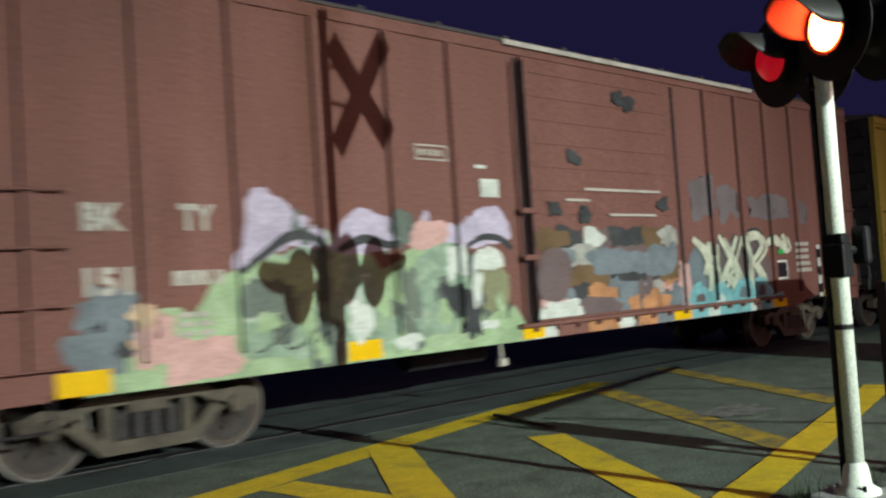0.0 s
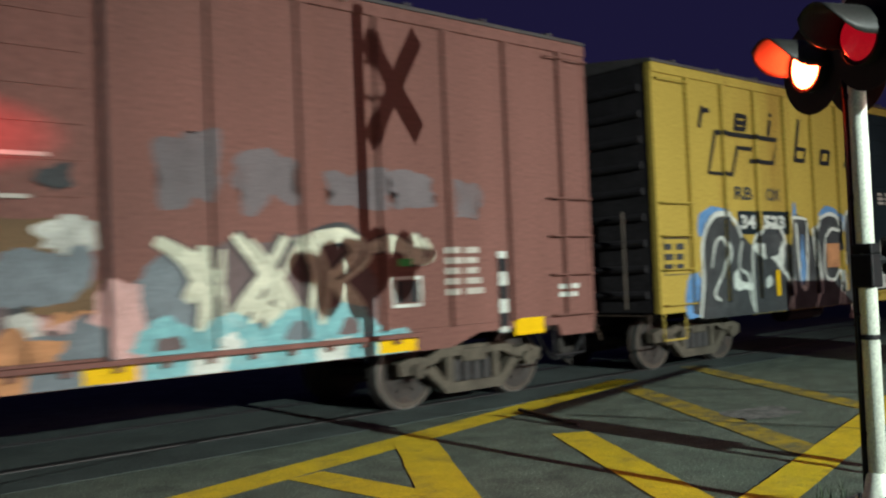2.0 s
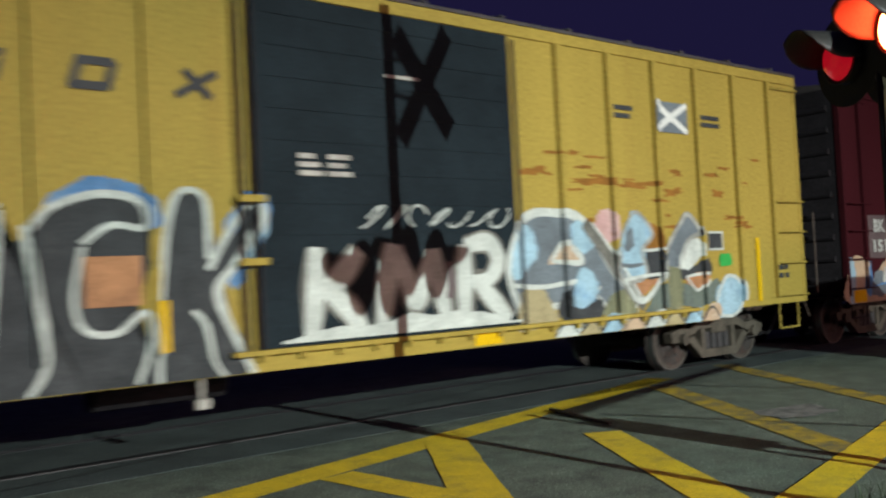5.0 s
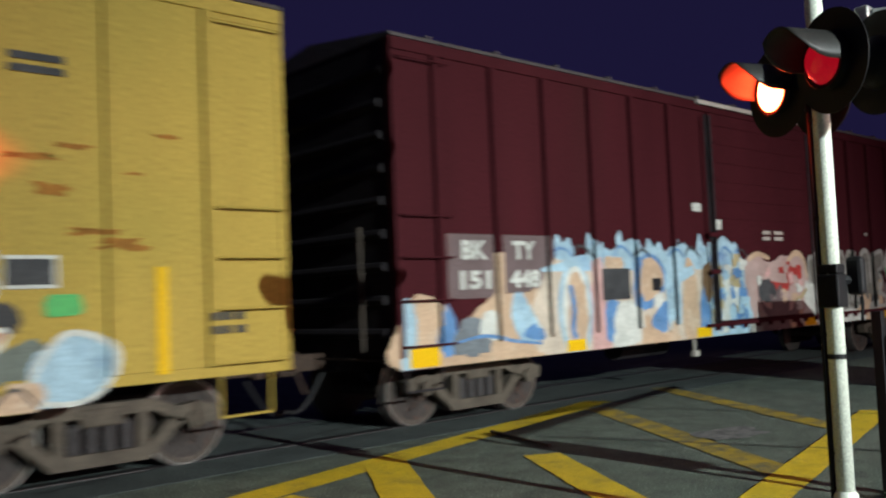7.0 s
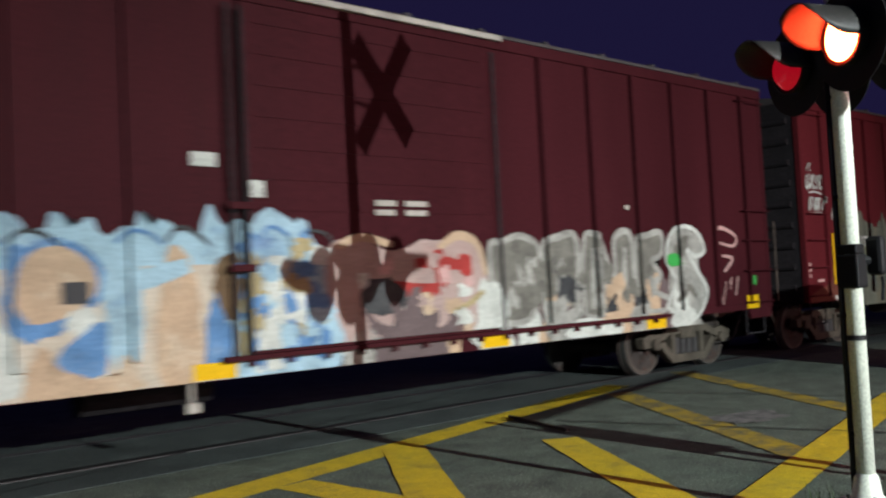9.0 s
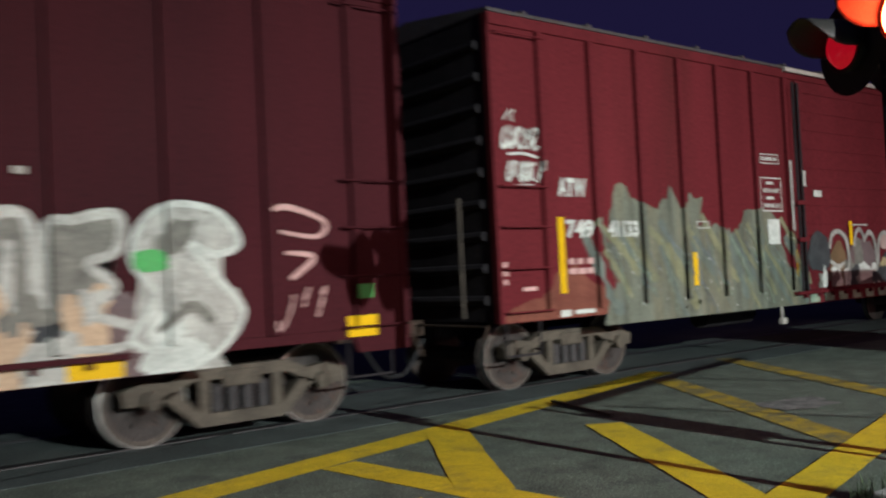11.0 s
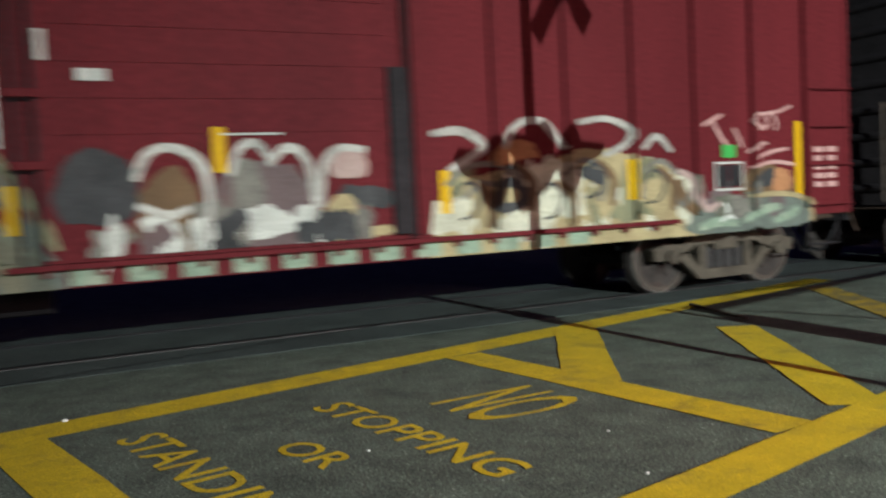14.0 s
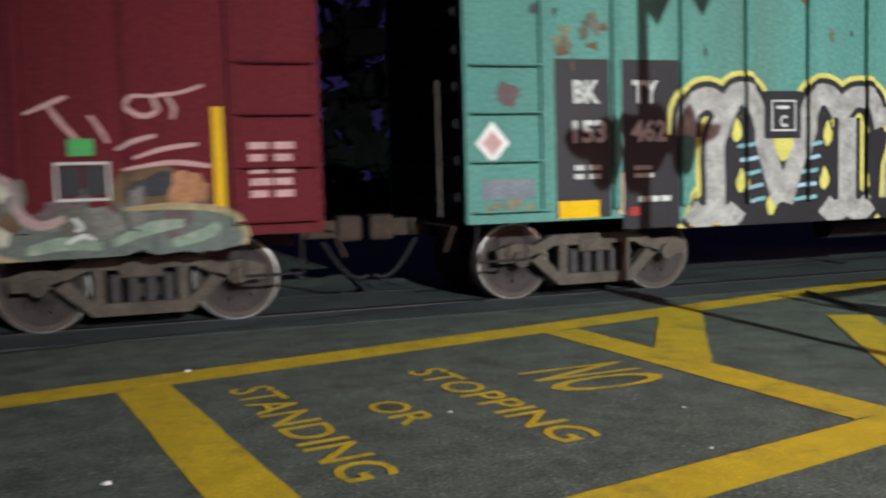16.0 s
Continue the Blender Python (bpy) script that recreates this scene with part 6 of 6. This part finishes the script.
def dark_lens(sig):
    bm = bmesh.new()
    lathe(bm, [(0.132, 0.156), (0.1, 0.2), (0.05, 0.214), (0.001, 0.218)], Matrix(), 24)
    return smooth(part("dark_lens", bm, "red_lens", sig, "domed red glass lens with a faint added glow"))


def crossing_signal():
    sig = thing("crossing_signal", "white railroad crossing signal mast with flashing red lamps", "crossing signal", (MAST[0], MAST[1], 0))
    bm = bmesh.new()
    tube(bm, (0, 0, 0.1), (0, 0, 4.95), 0.052, 20)
    smooth(part("mast", bm, "mast_white", sig, "white painted steel mast"))
    bm = bmesh.new()
    lathe(bm, [(0.053, 1.055), (0.056, 1.055), (0.056, 1.085), (0.053, 1.085)], Matrix(), 20)
    part("clamp_band", bm, "black_metal", sig)
    bm = bmesh.new()
    box(bm, -0.2, 0.2, -0.2, 0.2, 0, 0.1, 0.015)
    part("footing", bm, "concrete", sig)
    bm = bmesh.new()
    lathe(bm, [(0.13, 0.1), (0.13, 0.12), (0.085, 0.15), (0.068, 0.26), (0.054, 0.28)], Matrix(), 20)
    smooth(part("base_casting", bm, "mast_white", sig, "white flared base casting"))
    for k in range(4):
        bm = bmesh.new()
        a = math.pi / 4 + k * math.pi / 2
        tube(bm, (0.11 * math.cos(a), 0.11 * math.sin(a), 0.11), (0.11 * math.cos(a), 0.11 * math.sin(a), 0.16), 0.012, 6)
        part("bolt", bm, "black_metal", sig)
    bm = bmesh.new()
    tube(bm, (-0.026, 0.058, 0.1), (-0.026, 0.058, 2.62), 0.019, 10)
    for z in (0.5, 1.2, 1.9, 2.5):
        tube(bm, (0, 0, z), (-0.03, 0.064, z), 0.024, 8)
    smooth(part("conduit", bm, "black_metal", sig, "black cable conduit strapped to the mast"))
    # crossbuck on stand-off brackets
    normal = Vector((-0.766, 0.643, 0))
    cb = Vector((0, 0, 4.35)) - normal * 0.46
    turn = pose(0, 0, 0, 0, 0, math.degrees(math.atan2(ARM.y, ARM.x)))
    for s in (-1, 1):
        bm = bmesh.new()
        box(bm, -0.61, 0.61, -0.004, 0.004, -0.115, 0.115)
        ob = part("crossbuck_board", bm, "mast_white", sig, "white diagonal board")
        ob.matrix_basis = Matrix.Translation(cb + normal * 0.006 * s) @ turn @ pose(0, 0, 0, 0, 45 * s, 0)
    for z in (4.2, 4.5):
        bm = bmesh.new()
        tube(bm, (0, 0, z), Vector((0, 0, z)) - normal * 0.45, 0.02, 8)
        part("bracket", bm, "black_metal", sig)
    bm = bmesh.new()
    tube(bm, ARM * -0.42 + Vector((0, 0, LAMP_Z)), ARM * 0.42 + Vector((0, 0, LAMP_Z)), 0.038, 12)
    lathe(bm, [(0.053, LAMP_Z - 0.1), (0.085, LAMP_Z - 0.09), (0.085, LAMP_Z + 0.09), (0.053, LAMP_Z + 0.1)], Matrix(), 16)
    part("cross_arm", bm, "black_metal", sig)
    places = []
    for sf in (1, -1):
        for sx in (-1, 1):
            c = ARM * (0.36 * sx) + Vector((0.016, -0.037, LAMP_Z)) + LENS_DIR * (0.06 * sf)
            places.append(lamp_head(sig, c, LENS_DIR * sf))
    # black control box clamped to the mast
    bm = bmesh.new()
    box(bm, -0.066, 0.066, -0.066, 0.066, 1.36, 1.56, 0.012)
    box(bm, -0.058, 0.058, -0.06, 0.06, 1.56, 1.62, 0.01)
    part("clamp", bm, "black_metal", sig, "black two-part mast clamp")
    bm = bmesh.new()
    box(bm, 0.07, 0.15, -0.15, -0.05, 1.43, 1.66, 0.025)
    tube(bm, (0.02, -0.02, 1.52), (0.14, -0.1, 1.52), 0.03, 8)
    part("control_box", bm, "black_metal", sig, "small black rounded control box")
    bm = bmesh.new()
    pts = [Vector((0.12 + 0.01 * math.sin(k), -0.12, 1.42 - 0.028 * k)) for k in range(6)]
    for p, q in zip(pts, pts[1:]):
        tube(bm, p, q, 0.009, 6)
    part("cable", bm, "black_metal", sig)
    # conduit fitting above the lamps
    bm = bmesh.new()
    out = Vector((0.4, -0.916, 0))
    z3 = Vector((0, 0, 3.09))
    tube(bm, z3, z3 + out * 0.34, 0.016, 8)
    box(bm, out.x * 0.27 - 0.04, out.x * 0.27 + 0.04, out.y * 0.27 - 0.04, out.y * 0.27 + 0.04, 3.04, 3.14, 0.01)
    tube(bm, z3 + out * 0.32, z3 + out * 0.5 + Vector((0, 0, 0.012)), 0.034, 10, 0.012)
    part("junction_fitting", bm, "alu", sig, "bright metal conduit fitting")
    return sig, places


signal, lens_places = crossing_signal()
near_lens = lit_lens(signal)
far_lens = lit_lens(signal)
near_dark, far_dark = dark_lens(signal), dark_lens(signal)


def signal_beam():
    """The red beam of one lens on the passing cars; the unlit lens closes it off."""
    data = bpy.data.lights.new("signal_beam", "SPOT")
    data.energy = 5800
    data.color = (1.0, 0.02, 0.05)
    data.spot_size = radians(28)
    data.spot_blend = 1.0
    data.shadow_soft_size = 0.008
    ob = new("signal_beam", data)
    here = Vector((MAST[0], MAST[1], 0)) + lens_places[1] @ Vector((0, 0, 0.195))
    ob.matrix_world = look(here, (0.5, SIDE, 2.8)) @ Matrix.Diagonal((1.0, 0.32, 1.0, 1.0))


signal_beam()


def gate_post():
    post = thing("marker_post", "dark square steel post beside the road", "post", (6.35, 2.48, 0))
    bm = bmesh.new()
    box(bm, -0.035, 0.035, -0.035, 0.035, 0, 1.3, 0.006)
    part("post_tube", bm, "black_metal", post)
    bm = bmesh.new()
    box(bm, -0.09, 0.09, -0.09, 0.09, 0, 0.02, 0.004)
    part("base_plate", bm, "black_metal", post)


def crossing_gate():
    gate = thing("crossing_gate", "lowered crossing gate with a thin striped arm", "crossing gate", (6.5, 1.75, 0))
    bm = bmesh.new()
    tube(bm, (0, 0, 0), (0, 0, 1.5), 0.06, 14)
    part("gate_mast", bm, "black_metal", gate)
    bm = bmesh.new()
    box(bm, -0.2, 0.14, -0.2, 0.2, 0.82, 1.28, 0.03)
    part("mechanism_box", bm, "alu", gate)
    a, b = Vector((0, 0, 1.45)), Vector((4.0, 0.8, 1.47))
    for k in range(10):
        bm = bmesh.new()
        tube(bm, a + (b - a) * k / 10, a + (b - a) * (k + 1) / 10, 0.045 - 0.002 * k, 10)
        part("arm_section", bm, "sp_red" if k % 2 else "mast_white", gate)


def shadow_block():
    """An unseen invented block, shaped like an equipment house, for a shadow on the cars."""
    house = thing("shadow_block", "unseen house-shaped metal block that shades the cars", "equipment house", (12.2, 1.5, 0))
    part("block_wall", box(bmesh.new(), 0, 1.5, 0, 1.2, 0.05, 1.85, 0.01), "alu", house)
    part("base_slab", box(bmesh.new(), -0.1, 1.6, -0.1, 1.3, 0, 0.05), "concrete", house)
    part("roof", prism(bmesh.new(), [(-0.06, 1.85), (1.56, 1.85), (1.25, 2.3), (-0.06, 2.32)], -0.06, 1.26), "alu", house)
    part("door", box(bmesh.new(), 0.3, 1.1, -0.02, -0.001, 0.15, 1.75, 0.006), "alu", house)
    part("door_handle", box(bmesh.new(), 0.98, 1.02, -0.05, -0.021, 0.95, 1.1, 0.004), "black_metal", house)


gate_post()
crossing_gate()
shadow_block()


def far_tree_line():
    """Dark woods far behind the track, seen through the gaps, lower towards the road."""
    rng = random.Random(5)
    verts, faces = [], []
    for k in range(520):
        x = rng.uniform(-60, 170)
        y = rng.uniform(36, 50)
        top = 9.5 if x < 24 else 3.0
        for j in range(4):
            z = rng.uniform(0.3, top)
            r = rng.uniform(0.4, 1.5) * (1.25 if top > 5 else 0.8)
            c = Vector((x + rng.uniform(-1.6, 1.6), y + rng.uniform(-1.5, 1.5), z))
            for i in range(9):
                p = c + Vector((rng.gauss(0, 0.5), rng.gauss(0, 0.5), rng.gauss(0, 0.5))) * r
                u = Vector((rng.uniform(-1, 1), rng.uniform(-1, 1), rng.uniform(-1, 1))) * 0.6 * r
                w = Vector((rng.uniform(-1, 1), rng.uniform(-1, 1), rng.uniform(-1, 1))) * 0.6 * r
                n = len(verts)
                verts += [p - u, p + w, p + u, p - w]
                faces.append((n, n + 1, n + 2, n + 3))
    me = bpy.data.meshes.new("far_shrubs")
    me.from_pydata(verts, [], faces)
    me.materials.append(M["far_trees"])
    tagged(new("far_shrubs", me), "dark woods and shrubs beyond the track at night", "woods", kind="stuff")


far_tree_line()


def rusty_bar():
    bar = thing("rusty_bar", "long thin rusty steel bar lying on the asphalt", "debris", (6.78, 6.36, 0.012))
    bm = bmesh.new()
    box(bm, -0.022, 0.022, -0.6, 0.6, 0.0, 0.03, 0.006)
    part("flat_bar", bm, "rim", bar)
    bar.rotation_euler.z = radians(-16.6)


rusty_bar()


def litter(x, y, size, seed):
    rng = random.Random(seed)
    bm = bmesh.new()
    bmesh.ops.create_icosphere(bm, subdivisions=2, radius=size)
    for v in bm.verts:
        v.co *= rng.uniform(0.75, 1.15)
        v.co.z = max(v.co.z * 0.45, -size * 0.25)
    low = min(v.co.z for v in bm.verts)
    ob = part("paper_scrap", bm, "white")
    ob.location = (x, y, -low + 0.002)
    tagged(ob, "small crumpled white paper scrap on the road", "litter", "paper scraps")


for k, (x, y) in enumerate(((0.13, 3.35), (0.55, 5.75), (3.2, 3.45), (1.95, 3.9), (2.9, 2.75))):
    litter(x, y, 0.022 if k < 2 else 0.011, k)


def weed_tuft(x, y, seed):
    rng = random.Random(seed)
    tuft = thing("weed_tuft", "small tuft of weeds at the foot of the mast", "weeds", (x, y, 0), "weed tufts")
    for k in range(26):
        bm = bmesh.new()
        a, h, lean = rng.uniform(0, 6.28), rng.uniform(0.06, 0.17), rng.uniform(0.02, 0.1)
        px, py = rng.uniform(-0.1, 0.1), rng.uniform(-0.1, 0.1)
        rows = []
        for i in range(4):
            f = i / 3
            c = Vector((px + lean * f * f * math.cos(a), py + lean * f * f * math.sin(a), h * f))
            n = Vector((-math.sin(a), math.cos(a), 0)) * 0.005 * (1 - f * 0.9)
            rows.append((bm.verts.new(c + n), bm.verts.new(c - n)))
        for (p, q), (r, t) in zip(rows, rows[1:]):
            bm.faces.new((p, q, t, r))
        part("blade", bm, "grass", tuft)


for k, (x, y) in enumerate(((5.02, 2.52), (5.5, 2.1), (5.35, 2.62), (5.75, 2.45), (6.1, 2.35))):
    weed_tuft(x, y, k)

# ---- motion ----
def rolled(t):
    for (a, p), (b, q) in zip(TRAIN_ROWS, TRAIN_ROWS[1:]):
        if a <= t <= b:
            return p + (q - p) * (t - a) / (b - a)
    return TRAIN_ROWS[-1][1]


def motions():
    for car in CARS:
        x0 = car.location.x
        walk(car, [(t, pose(x0 - s, SIDE, 0)) for t, s in TRAIN_ROWS])
    for n, ws in enumerate(WHEELSETS):
        x, y, z = ws.location
        walk(ws, [(k / 10, pose(x, y, z, 0, -math.degrees(rolled(k / 10) / 0.42) + 37 * n, 0)) for k in range(161)])
    flash(near_lens, lens_places[0], lens_places[1])
    flash(near_dark, lens_places[1], lens_places[0])
    flash(far_lens, lens_places[3], lens_places[2])
    flash(far_dark, lens_places[2], lens_places[3])


def flash(lens, a, b):
    """The two lamp heads of a side light up in turn: their lit and unlit lenses change places."""
    rows = [(0.0, a)]
    t, here = 0.44, 0
    while t < 15.98:
        k = round(t * FPS)
        rows += [((k - 1) / FPS, (a, b)[here]), (k / FPS, (a, b)[1 - here])]
        here = 1 - here
        t += 0.62
    rows.append((16.0, (a, b)[here]))
    walk(lens, rows)


motions()
